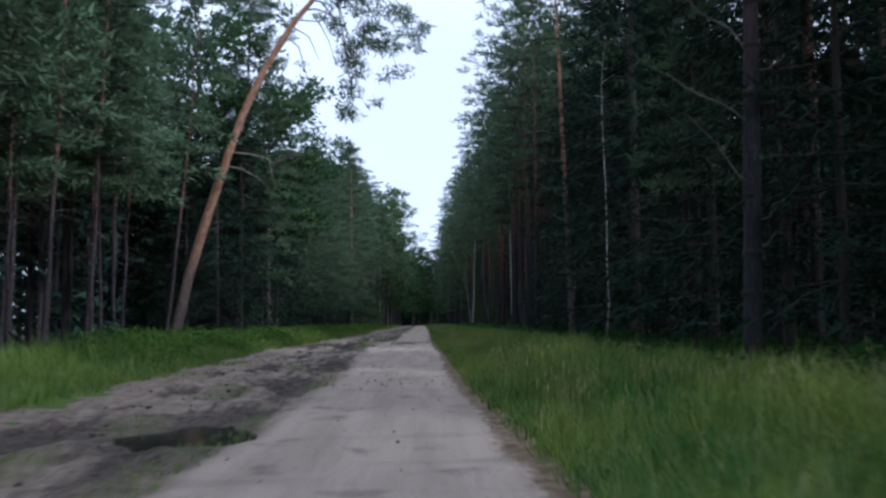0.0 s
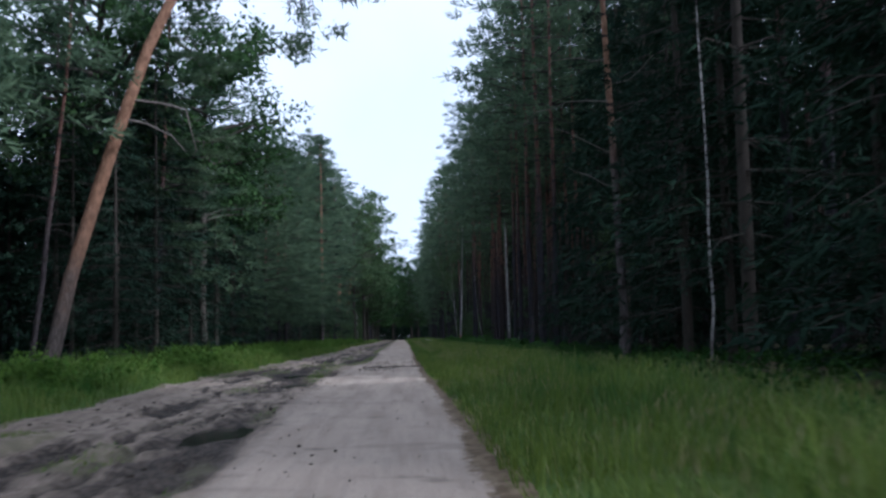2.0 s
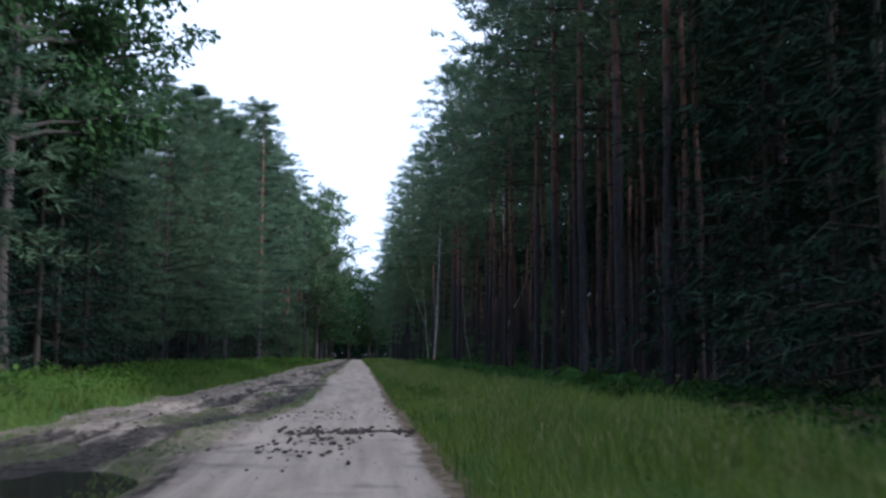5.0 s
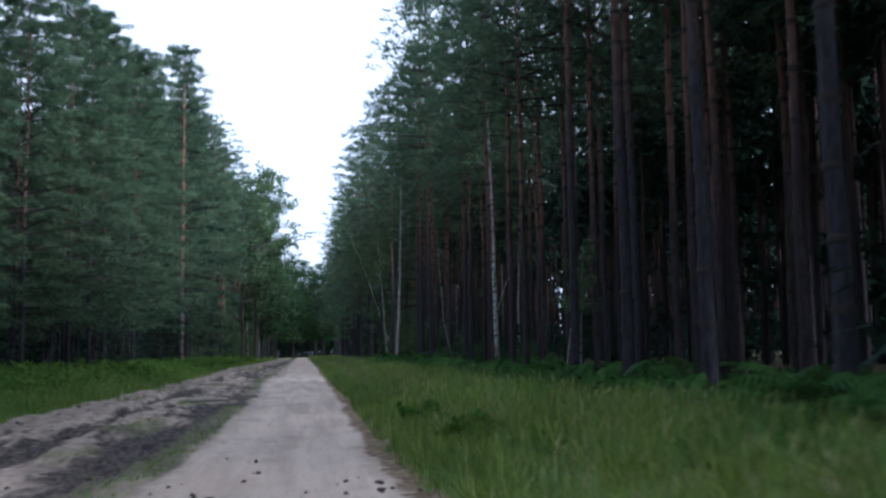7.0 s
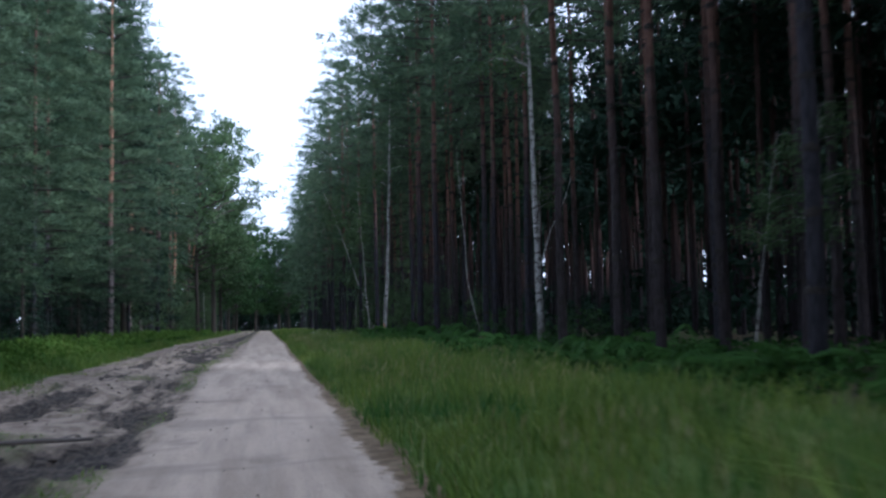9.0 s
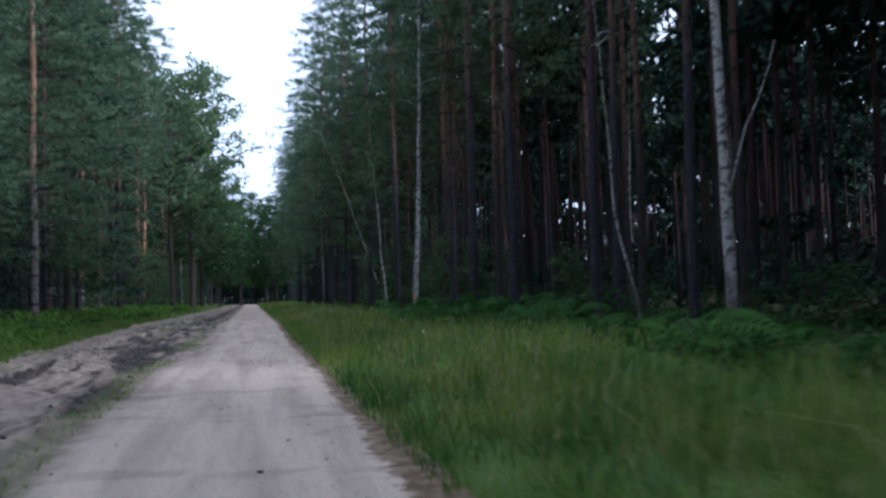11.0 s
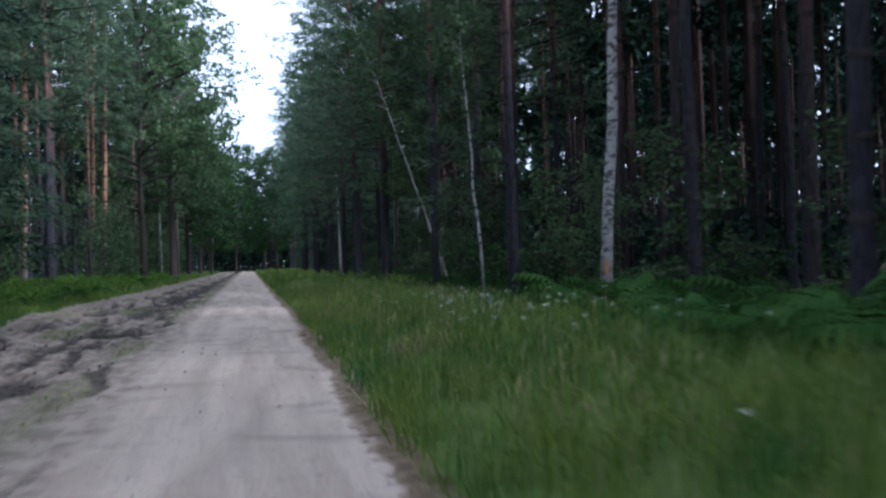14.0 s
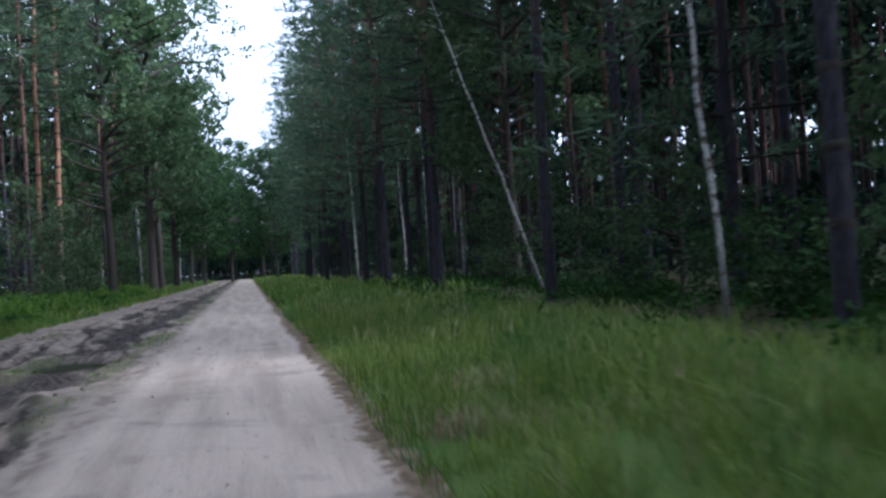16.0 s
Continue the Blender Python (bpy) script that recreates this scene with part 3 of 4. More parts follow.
def broadleaf(label, height, radius, base, reach, limbs=16, per=30, leaf=(0.3, 0.2), name="oak_tree", category="oak tree", group="broad-leaved trees", material=None, bark=None):
    """A leafy tree: forked limbs and clumps of leaves with gaps between them."""
    root = thing(name, label, category, group)
    ax = axis_of(height * 0.92, wobble=0.12)
    rr = radius * (1 - 0.85 * np.linspace(0, 1, len(ax)) ** 1.1)
    rr[0] *= 1.3
    wood, centres, radii = [tube(ax, rr, 8, 0.04)], [], []
    for z in np.linspace(base, height * 0.88, limbs):
        f = (z - base) / (height - base)
        length = reach * (0.55 + 0.9 * math.sin(math.pi * min(1, 0.15 + f * 0.85))) * rng.uniform(0.6, 1.05) * 0.75
        ang = rng.uniform(0, 6.28)
        line = branch_line(along(ax, z), ang, length, 0.35 + 0.4 * f, 0.15, 5)
        wood.append(tube(line, np.linspace(0.03 + 0.02 * length, 0.012, 5), 5))
        for q in range(2, 5):
            for s in range(2):
                tip = line[q] + unit(rng.normal(size=3)) * np.array([1, 1, 0.6]) * (0.3 + 0.16 * length)
                wood.append(tube([line[q], (line[q] + tip) / 2 + [0, 0, 0.05], tip], [0.016, 0.012, 0.006], 3))
                centres.append(tip)
                radii.append(rng.uniform(0.45, 0.95) * (0.6 + 0.12 * reach))
    part("trunk", mesh_np("leafy_trunk", *joined(wood), bark or M_SPRUCEBARK, smooth=True), root)
    v, f = leaves(centres, radii, per, leaf[0], leaf[1], 0.7, 0.1, broad=True)
    part("crown", mesh_np("leafy_crown", v, f, material or M_OAK), root)
    return root


def birch(label, height, radius, base, reach, lean=0.0, bend=0.0, limbs=22, per=26, bare=False, fork=None):
    """A white-stemmed birch with fine hanging twigs."""
    root = thing("birch_tree", label, "birch tree", "birches at the forest edge")
    ax = axis_of(height, lean, bend, 14, 0.14 if bare else 0.06)
    rr = radius * (1 - 0.85 * np.linspace(0, 1, len(ax)))
    rr[0] *= 1.25
    wood, centres, radii = [tube(ax, rr, 9, 0.03)], [], []
    for z in np.sort(rng.uniform(base, height - 0.2, 6 if bare else limbs)):
        f = (z - base) / (height - base)
        length = reach * (1 - 0.6 * f) * rng.uniform(0.5, 1.1)
        line = branch_line(along(ax, z), rng.uniform(0, 6.28), length, 0.75, 0.55, 5)
        wood.append(tube(line, np.linspace(0.012 + 0.006 * length, 0.004, 5), 4))
        if not bare or f > 0.75:
            for q in (2, 3, 4):
                centres.append(line[q] - np.array([0, 0, 0.15]))
                radii.append(rng.uniform(0.35, 0.7))
    trunk = part("trunk", mesh_np("birch_trunk", *joined(wood), M_BIRCH, smooth=True), root)
    if fork:
        z, ang, length = fork
        line = branch_line(along(ax, z), ang, length, 2.7, 0.4, 6)
        part("side_stem", mesh_np("birch_side_stem", *tube(line, np.linspace(radius * 0.2, 0.012, 6), 6), M_BIRCH, smooth=True), trunk)
    if centres:
        v, f = leaves(centres, radii, per, 0.16, 0.12, 1.1, 0.0, broad=True, droop=0.5)
        part("crown", mesh_np("birch_crown", v, f, M_BIRCHLEAF), root)
    return root


def sapling(label, height, reach, stems=5, per=11, material=None):
    """A bushy young tree with several thin stems."""
    root = thing("bush", label, "bush", "bushes under the trees")
    wood, centres, radii = [], [], []
    for k in range(stems):
        a = rng.uniform(0, 6.28)
        h = height * rng.uniform(0.6, 1.0)
        line = branch_line(np.array([0, 0, -0.1]), a, reach * rng.uniform(0.3, 0.9), h / reach, 0.15 * h / reach, 6)
        wood.append(tube(line, np.linspace(0.025, 0.006, 6), 4))
        for q in range(1, 6):
            for s in range(3):
                centres.append(line[q] + rng.normal(size=3) * np.array([0.35, 0.35, 0.22]) * reach * 0.5)
                radii.append(rng.uniform(0.25, 0.5) * reach * 0.45)
    part("stem", mesh_np("bush_stem", *joined(wood), M_SPRUCEBARK, smooth=True), root)
    v, f = leaves(centres, radii, per, 0.05 + 0.03 * height, 0.035 + 0.02 * height, 0.6, 0.1, broad=True)
    part("foliage", mesh_np("bush_foliage", v, f, material or M_OAK), root)
    return root


USED = []


def put(proto, x, y, turn=None, scale=1.0, tilt=(0.0, 0.0), label="", first=[]):
    """A copy of a tree standing at x, y."""
    turn = rng.uniform(0, 360) if turn is None else turn
    z = float(land(np.array(x), np.array(y)))
    m = pose(x, y, z - 0.05, tilt[0], tilt[1], 0) @ pose(0, 0, 0, 0, 0, turn) @ Matrix.Diagonal((scale, scale, scale, 1))
    USED.append((x, y))
    if proto not in first:
        first.append(proto)
        proto.matrix_basis = m
        ob = proto
    else:
        ob = copy_thing(proto, Matrix.Identity(4))
        ob.matrix_basis = m
    if label:
        ob["label"] = label
    return ob


TALL = [pine("tall Scots pine with bare flaking trunk and high crown", h, r, b, 4.5, limbs=46, clumps=3, per=24, lower=9, bark=k)
        for h, r, b, k in ((26, 0.15, 13.0, M_PINE), (25, 0.13, 12.0, M_PINE_RED), (27, 0.168, 14.5, M_PINE), (24, 0.12, 11.0, M_PINE_RED))]
EDGE = [pine("full-crowned Scots pine at the forest edge", h, r, b, w, limbs=70, clumps=3, per=26, lower=10, cone=0.62, clump=(0.6, 1.05))
        for h, r, b, w in ((26, 0.17, 4.5, 4.8), (28, 0.18, 5.5, 4.8), (24, 0.15, 3.5, 4.8))]
FINE = [pine("full-crowned Scots pine at the forest edge", h, r, b, w, limbs=112, clumps=5, per=54, lower=5, cone=0.58, clump=(0.55, 0.92), size=(0.36, 0.058), whorl=1.1)
        for h, r, b, w in ((26.5, 0.17, 3.8, 5.2), (28.5, 0.18, 4.6, 5.4), (24.5, 0.15, 4.6, 5.2))]
GIANT = [pine("tall broad old pine reaching over the road", h, r, b, w, limbs=88, clumps=3, per=27, lower=8, cone=0.4, clump=(0.7, 1.2))
         for h, r, b, w in ((31, 0.22, 8.6, 5.8), (29, 0.2, 7.6, 5.4))]
THIN = [pine("slender young pine with reddish stem and dead lower twigs", h, r, b, 2.3, limbs=38, clumps=3, per=28, lower=16, bark=M_PINE_RED, wobble=0.1)
        for h, r, b in ((17, 0.09, 8.0), (19, 0.10, 9.0), (15, 0.075, 7.0))]
SPRUCE = [spruce("dark dense spruce with drooping branches", h, r, b, 2.9, tiers=t) for h, r, b, t in ((19, 0.16, 1.6, 26), (15, 0.13, 1.0, 22), (23, 0.18, 3.0, 28))]
OAK = [broadleaf("leafy green oak beside the track", h, r, b, w, limbs=34, per=50) for h, r, b, w in ((20, 0.24, 8.0, 6.2), (21.5, 0.26, 9.0, 6.6))]
BIRCH = [birch("slim white-barked birch at the forest edge", h, r, b, 1.9, lean=l, limbs=24) for h, r, b, l in ((15, 0.09, 7.5, 0.3), (18, 0.12, 9.5, -0.5), (12, 0.055, 6.0, 0.5))]
BUSH = [sapling("green leafy bush under the pines", h, w, s) for h, w, s in ((2.6, 1.6, 6), (3.6, 2.0, 7), (1.7, 1.3, 5))]

# ---- east side, single trees
P_BIG = pine("stout grey-barked pine with long dead branches", 25, 0.23, 12.0, 3.8, limbs=32, lower=0, wobble=0.03)
put(P_BIG, 7.6, 22.9, 20, tilt=(0, 1.2))
P_ORANGE = pine("pine with glowing orange upper trunk and dead branches", 24, 0.165, 13.5, 3.6, limbs=30, lower=3, bark=M_PINE_SPLIT, wobble=0.03)
put(P_ORANGE, 8.0, 53.3, 0, tilt=(0, -1.5))
for root, x0, specs in ((P_BIG, 0.0, ((7.3, 170, 3.4, 0.75), (5.6, 165, 2.3, 0.5), (4.2, 190, 2.2, 0.6), (6.8, 20, 2.0, 0.4), (3.3, 10, 2.2, 0.5), (8.2, 40, 2.4, 0.4), (2.4, 30, 1.8, 0.4))),
                        (P_ORANGE, 0.0, ((9.6, 178, 3.3, 0.15), (7.6, 172, 2.8, 0.45), (9.8, 5, 2.5, 0.8), (6.4, 168, 1.8, 0.4), (11.2, 185, 3.2, 0.2), (8.8, -10, 1.5, 0.6)))):
    for z, ang, length, rise in specs:
        line = branch_line(np.array([x0, 0, z]), radians(ang), length, rise, 0.35 if rise < 0.3 else -0.1, 7)
        side = branch_line(line[3], radians(ang + 40), length * 0.35, 0.2, 0.1, 4)
        bough = part("dead_branch", mesh_np("dead_branch", *tube(line, np.linspace(0.025, 0.006, 7), 6), M_DEAD, smooth=True), root, "bare grey dead branch")
        part("twig", mesh_np("dead_twig", *tube(side, np.linspace(0.014, 0.005, 4), 5), M_DEAD, smooth=True), bough)

B_THIN = birch("thin crooked bare birch stem", 13.5, 0.042, 10.5, 1.0, lean=-0.1, bend=0.5, bare=True)
put(B_THIN, 8.0, 43.3, 0)
put(THIN[2], 8.3, 30.1, scale=0.75)
put(TALL[1], 9.0, 18.2)
put(BIRCH[2], 8.6, 57.3, scale=0.6)
for x, y, k, s in ((8.0, 69.6, 0, 0.95), (8.0, 74.5, 2, 1.05), (8.0, 79.8, 2, 1.0), (8.0, 85.05, 2, 0.95), (8.3, 91.4, 0, 1.0), (8.0, 99.8, 3, 1.0), (8.1, 104.8, 3, 1.05),
                   (8.0, 97.1, 1, 0.9), (10.0, 102.5, 1, 0.9), (10.0, 98.2, 3, 1.0), (10.0, 94.6, 1, 1.0), (12.0, 96.8, 3, 1.0), (10.0, 90.0, 0, 1.0), (11.0, 89.3, 1, 1.0),
                   (10.0, 85.4, 1, 1.0), (10.2, 84.1, 3, 1.0), (10.5, 80.5, 1, 1.0), (11.5, 77.0, 3, 1.0), (10.0, 74.0, 1, 0.95), (8.0, 125.9, 2, 0.95),
                  ):
    put(TALL[k], x, y, scale=s)
for x, y, k, s in ((7.65, 149.9, 2, 0.95), (7.7, 163.1, 0, 1.0), (9.5, 162.5, 0, 1.0), (12.0, 180.0, 1, 1.0), (12.0, 173.5, 3, 0.95), (8.3, 133.2, 2, 1.05), (8.8, 139.8, 0, 0.9),
                   (11.0, 122.3, 1, 0.9), (10.0, 121.8, 0, 0.9), (12.0, 152.0, 1, 1.0), (11.0, 139.0, 1, 1.0), (14.0, 152.0, 3, 0.9), (14.0, 135.8, 1, 1.0), (10.0, 123.6, 0, 1.0), (9.0, 131.9, 3, 1.0)):
    put(TALL[k], x, y, scale=s)
for x, y in ((9.6, 142.4), (9.9, 147.3)):
    put(TALL[3], x, y, scale=1.1)
B_FORK = birch("old birch with forked stem and black-scarred white bark", 19, 0.15, 11.0, 2.4, lean=-0.1, fork=(3.0, radians(15), 1.7))
put(B_FORK, 10.5, 115.7, 0)
B_ROAD = birch("tall birch with black-banded white bark", 19, 0.135, 10.0, 2.2, lean=0.6)
arc, up = np.meshgrid(np.linspace(-2.15, -1.35, 9), np.linspace(0, 1, 7))
wide = 1 - (2 * up - 1) ** 2
turn_a = -1.75 + (arc + 1.75) * (0.25 + 0.75 * wide)
scar_v = np.stack([0.02 + 0.152 * np.cos(turn_a), 0.152 * np.sin(turn_a), 0.95 + 0.34 * up], -1).reshape(-1, 3)
i_, j_ = np.meshgrid(np.arange(6) * 9, np.arange(8), indexing="ij")
scar_f = np.stack([i_ + j_, i_ + j_ + 1, i_ + j_ + 10, i_ + j_ + 9], -1).reshape(-1, 4)
part("scar", mesh_np("bark_scar", scar_v, scar_f, dead_wood("scarred_wood", (0.2, 0.1, 0.055), (0.5, 0.28, 0.14)), smooth=True), B_ROAD, "orange-brown torn scar in the bark")
put(B_ROAD, 6.98, 140.2, 0, tilt=(0, 0.4))
B_LEAN = birch("strongly leaning slim birch", 14, 0.075, 8.0, 1.6, lean=-4.2, bend=-0.8)
put(B_LEAN, 9.9, 170.6, 0)
B_CROOK = birch("thin crooked birch leaning among the ferns", 8.0, 0.03, 6.4, 0.35, lean=-1.1, bend=0.0, bare=True)
B_TWIN = birch("slim birch tilting over the ferns", 13, 0.058, 7.5, 1.6, lean=-0.85)
put(B_TWIN, 7.35, 152.7, 0)
put(B_CROOK, 7.85, 114.6, 0, 1.0)
put(BIRCH[0], 16.2, 136.6, 90, 0.95, tilt=(0, 2))
put(BIRCH[1], 8.0, 212.0, 40)
put(BIRCH[2], 8.8, 94.6, 0, 0.4, tilt=(0, 6))
put(BIRCH[2], 8.6, 91.9, 0, 0.4)

# ---- west side, single trees
for x, y, k, s, tl in ((-14.3, 56.1, 1, 1.1, 5), (-13.0, 39.5, 0, 1.1, 3), (-13.0, 34.5, 1, 1.0, 2), (-13.2, 32.2, 2, 0.9, 0), (-13.0, 43.6, 2, 1.0, 2), (-13.6, 41.0, 2, 1.0, 1), (-12.0, 28.0, 0, 1.0, 0), (-14.5, 47.5, 0, 1.0, 1), (-15.5, 50.5, 1, 1.0, 2), (-15.0, 36.5, 1, 1.0, 1), (-12.5, 23.0, 1, 1.0, 1)):
    put(THIN[k], x, y, scale=s, tilt=(0, tl))
for x, y, k, s, tl in ((-12.6, 154.5, 2, 1.1, 0), (-10.4, 237.7, 0, 1.1, 0), (-12.7, 244.4, 1, 1.1, 6), (-11.0, 179.3, 0, 1.0, 0), (-12.5, 178.0, 1, 1.1, 0), (-13.0, 187.0, 0, 1.0, 0), (-11.0, 192.7, 1, 1.0, 0), (-13.0, 211.0, 2, 1.0, 2), (-11.0, 220.6, 0, 1.0, 0), (-14.0, 231.0, 1, 1.0, 0)):
    put(TALL[k], x, y, scale=s, tilt=(0, tl))
P_WEST = pine("tall pine with orange trunk showing between its boughs", 26, 0.19, 5.0, 5.2, limbs=74, clumps=4, per=46, lower=8, bark=M_PINE_SPLIT, cone=0.6, clump=(0.6, 1.0), size=(0.38, 0.065), whorl=1.35)
put(P_WEST, -9.9, 141.2, 30)
put(FINE[2], -12.7, 68.4, 40, 1.0, tilt=(0, 3))
put(BIRCH[1], -9.6, 235.1, 10, 1.0)
put(BIRCH[0], -10.5, 303.0, 10, 1.0)
for x, y, k, s in ((-11.8, 88.0, 0, 0.62), (-12.4, 95.0, 1, 0.58), (-11.4, 101.5, 2, 0.68), (-11.2, 108.5, 0, 0.70), (-11.0, 112.0, 2, 0.78), (-12.6, 104.5, 1, 0.64), (-11.6, 119.0, 1, 0.72), (-11.2, 126.4, 2, 0.88), (-12.0, 133.0, 0, 0.84), (-14.5, 141.0, 0, 0.88), (-11.2, 150.5, 0, 0.9), (-11.8, 164.5, 1, 0.84), (-14.6, 147.5, 2, 1.0), (-13.6, 156.0, 0, 0.95), (-14.2, 171.0, 1, 0.95)):
    put(FINE[k], x, y, scale=s)
for x, y, k, s in ((-11.6, 75.5, 0, 1.0), (-15.0, 66.0, 1, 1.0), (-13.2, 81.0, 1, 0.85)):
    put(OAK[k], x, y, scale=s)


def leaning_pine():
    """The old pine that leans far out towards the track, its crown hanging over it."""
    root = thing("leaning_pine_tree", "old pine leaning over the track, orange trunk, sparse hanging crown", "pine tree", "pines along the road")
    zs = np.array([-0.4, 1.3, 4.0, 7.5, 10.6, 13.5, 16.1, 19.1, 20.9, 21.9])
    xs = np.array([-0.5, 0.0, 0.6, 1.65, 2.68, 3.7, 4.92, 6.75, 8.3, 9.6])
    ys = np.zeros(10)
    ax = np.stack([xs, ys, zs], 1)
    rr = np.array([0.40, 0.32, 0.29, 0.27, 0.25, 0.23, 0.21, 0.17, 0.12, 0.06])
    trunk = part("trunk", mesh_np("leaning_trunk", *tube(ax, rr, 12, 0.03), M_PINE_ORANGE, smooth=True), root)
    centres, radii = [], []
    for sx, sz, dx, dz in ((7.4, 19.8, 3.4, -2.6), (8.3, 20.9, 3.4, -3.6), (8.8, 21.3, 2.4, 0.9), (9.6, 21.9, 3.4, -0.6), (9.6, 21.9, 1.2, 2.2), (8.0, 20.6, 1.0, 2.6), (9.4, 21.7, 4.6, -2.2), (8.6, 21.1, 2.0, -6.6),
                           (9.2, 21.5, 3.8, -5.4), (7.8, 20.4, 2.6, -5.2), (9.6, 21.9, 4.4, -4.4), (9.6, 21.9, 2.6, 1.4), (8.8, 21.3, 1.4, -8.0), (9.5, 21.8, 3.2, -3.0), (9.0, 21.4, 2.6, -4.0)):
        y1 = rng.uniform(-1.8, 1.8)
        line = np.array([[sx + dx * q, y1 * q, sz + dz * q ** 1.6 + 0.5 * math.sin(3.1 * q)] for q in np.linspace(0, 1, 6)])
        part("limb", mesh_np("leaning_limb", *tube(line, np.linspace(0.06, 0.012, 6), 5), M_PINE_RED, smooth=True), trunk)
        for q in (2, 3, 4, 4, 5, 5):
            centres.append(line[q] + rng.normal(size=3) * 0.4)
            radii.append(rng.uniform(0.45, 0.85))
    v, f = leaves(centres, radii, 70, 0.36, 0.085, 0.6, 0.1)
    part("crown", mesh_np("leaning_crown", v, f, M_NEEDLE), root)
    for pts in (((2.95, 11.3), (4.2, 11.15), (5.2, 10.9), (5.35, 10.2), (5.6, 9.2), (5.4, 9.0)), ((2.65, 10.5), (3.6, 10.3), (4.6, 9.8), (5.2, 9.1)),
                ((6.2, 18.2), (7.0, 17.6), (7.3, 16.5), (7.5, 15.6)), ((6.6, 18.8), (7.6, 18.2), (8.2, 16.8)), ((6.9, 19.2), (8.2, 19.1), (8.8, 17.9), (9.0, 17.2))):
        line = np.array([[a, 0.1 * k, b] for k, (a, b) in enumerate(pts)])
        part("dead_branch", mesh_np("dead_branch", *tube(line, np.linspace(0.05, 0.014, len(line)), 6), M_DEAD, smooth=True), root, "bare grey hooked dead branch")
    root.location = (-14.15, 58.5, 0.1)
    USED.append((-14.2, 58.5))


leaning_pine()


def free(x, y, gap):
    return all((x - a) ** 2 + (y - b) ** 2 > gap * gap for a, b in USED)


def fill(protos, x0, x1, y0, y1, count, gap, scale=(0.85, 1.1), tries=12):
    done = 0
    for _ in range(count * tries):
        x, y = rng.uniform(x0, x1), rng.uniform(y0, y1)
        if free(x, y, gap):
            put(protos[rng.integers(len(protos))], x, y, scale=rng.uniform(*scale))
            done += 1
            if done == count:
                return


# ---- the rest of the two forest edges
SPIRE = spruce("tall pointed spruce rising above the forest edge", 30.5, 0.26, 3.0, 4.6, tiers=40, per=44)
put(SPIRE, -11.5, 159.0, 0)
LIME = broadleaf("huge leafy broad-leaved tree hanging over the road", 33, 0.36, 7.0, 7.6, limbs=46, per=32, leaf=(0.44, 0.3), name="leafy_tree", category="tree", material=M_BIRCHLEAF)
put(LIME, -7.9, 226.0, 0)
put(LIME, -8.6, 243.0, 140, 0.95)
put(LIME, -9.0, 209.0, 75, 0.86)
put(LIME, 10.6, 177.0, 80, 0.6)
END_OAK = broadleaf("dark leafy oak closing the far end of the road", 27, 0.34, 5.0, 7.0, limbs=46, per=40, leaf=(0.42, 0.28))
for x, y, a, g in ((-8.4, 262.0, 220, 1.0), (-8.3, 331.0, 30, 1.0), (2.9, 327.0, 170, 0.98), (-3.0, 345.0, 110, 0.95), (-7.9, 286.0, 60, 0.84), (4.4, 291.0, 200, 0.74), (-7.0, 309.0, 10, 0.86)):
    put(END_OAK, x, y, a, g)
YOUNG = [broadleaf("young leafy tree in the undergrowth", h, 0.05, 0.8, w, limbs=12, per=21, leaf=(0.2, 0.14), name="young_tree", category="tree", group="young trees", material=M_BIRCHLEAF) for h, w in ((5.5, 2.0), (7.5, 2.4))]
for x, y, k, g in ((7.3, 176.5, 0, 0.88), (7.0, 189.0, 1, 0.98), (7.3, 201.0, 0, 0.9), (7.5, 218.5, 1, 1.0), (7.1, 229.5, 0, 0.92), (7.6, 242.0, 1, 0.95), (7.2, 256.0, 0, 0.9)):
    put(GIANT[k], x, y, scale=g)
HIGH = [pine("tall orange-stemmed pine with high open crown", h, r, b, w, limbs=52, clumps=3, per=30, lower=7, bark=M_PINE_ORANGE, cone=0.4, wobble=0.09, clump=(0.65, 1.1))
        for h, r, b, w in ((30, 0.2, 13.0, 5.6), (31, 0.22, 15.0, 5.8), (28, 0.17, 11.0, 5.2))]
for x, y, k, g, tl in ((-11.85, 206.0, 1, 0.95, 1), (-11.85, 199.2, 2, 1.05, 2), (-15.05, 200.8, 0, 0.95, 0), (-12.0, 224.3, 2, 1.0, 6), (-13.4, 163.0, 0, 0.95, 1), (-12.4, 170.0, 2, 1.0, 0), (-12.8, 181.0, 0, 0.95, 1)):
    put(HIGH[k], x, y, scale=g, tilt=(0, tl))
fill(GIANT, 7.8, 10.8, 178, 350, 20, 6.0, (0.74, 1.04))
fill(EDGE, 7.8, 10.0, 150, 230, 11, 3.8, (0.85, 1.1))
fill(BIRCH, 9.5, 13.0, 178, 222, 4, 3.0, (0.9, 1.2))
fill(SPRUCE, 9.8, 16.0, 8, 72, 26, 2.1)
# pines added behind the spruces, tall enough to shade the western verge
fill(TALL, 11.0, 14.5, -14, 66, 20, 1.9, (0.95, 1.1))
# edge spruces scaled up so that they block more sun from the west side
fill(SPRUCE, 9.4, 11.4, 2, 72, 15, 2.2, (1.0, 1.35))
fill(TALL, 10.5, 17.0, 66, 118, 13, 2.2)
fill(TALL, 9.5, 17.0, 118, 210, 26, 2.4)
fill(EDGE, 9.5, 14, 175, 345, 18, 4.0, (0.95, 1.1))
for x, y, g in ((9.2, 140.5, 0.7), (9.3, 134.0, 0.6), (9.0, 158.0, 0.75), (9.4, 166.0, 0.8), (8.9, 172.5, 0.7), (9.6, 150.5, 0.75), (9.2, 146.0, 0.55)):
    put(YOUNG[0], x, y, scale=g)
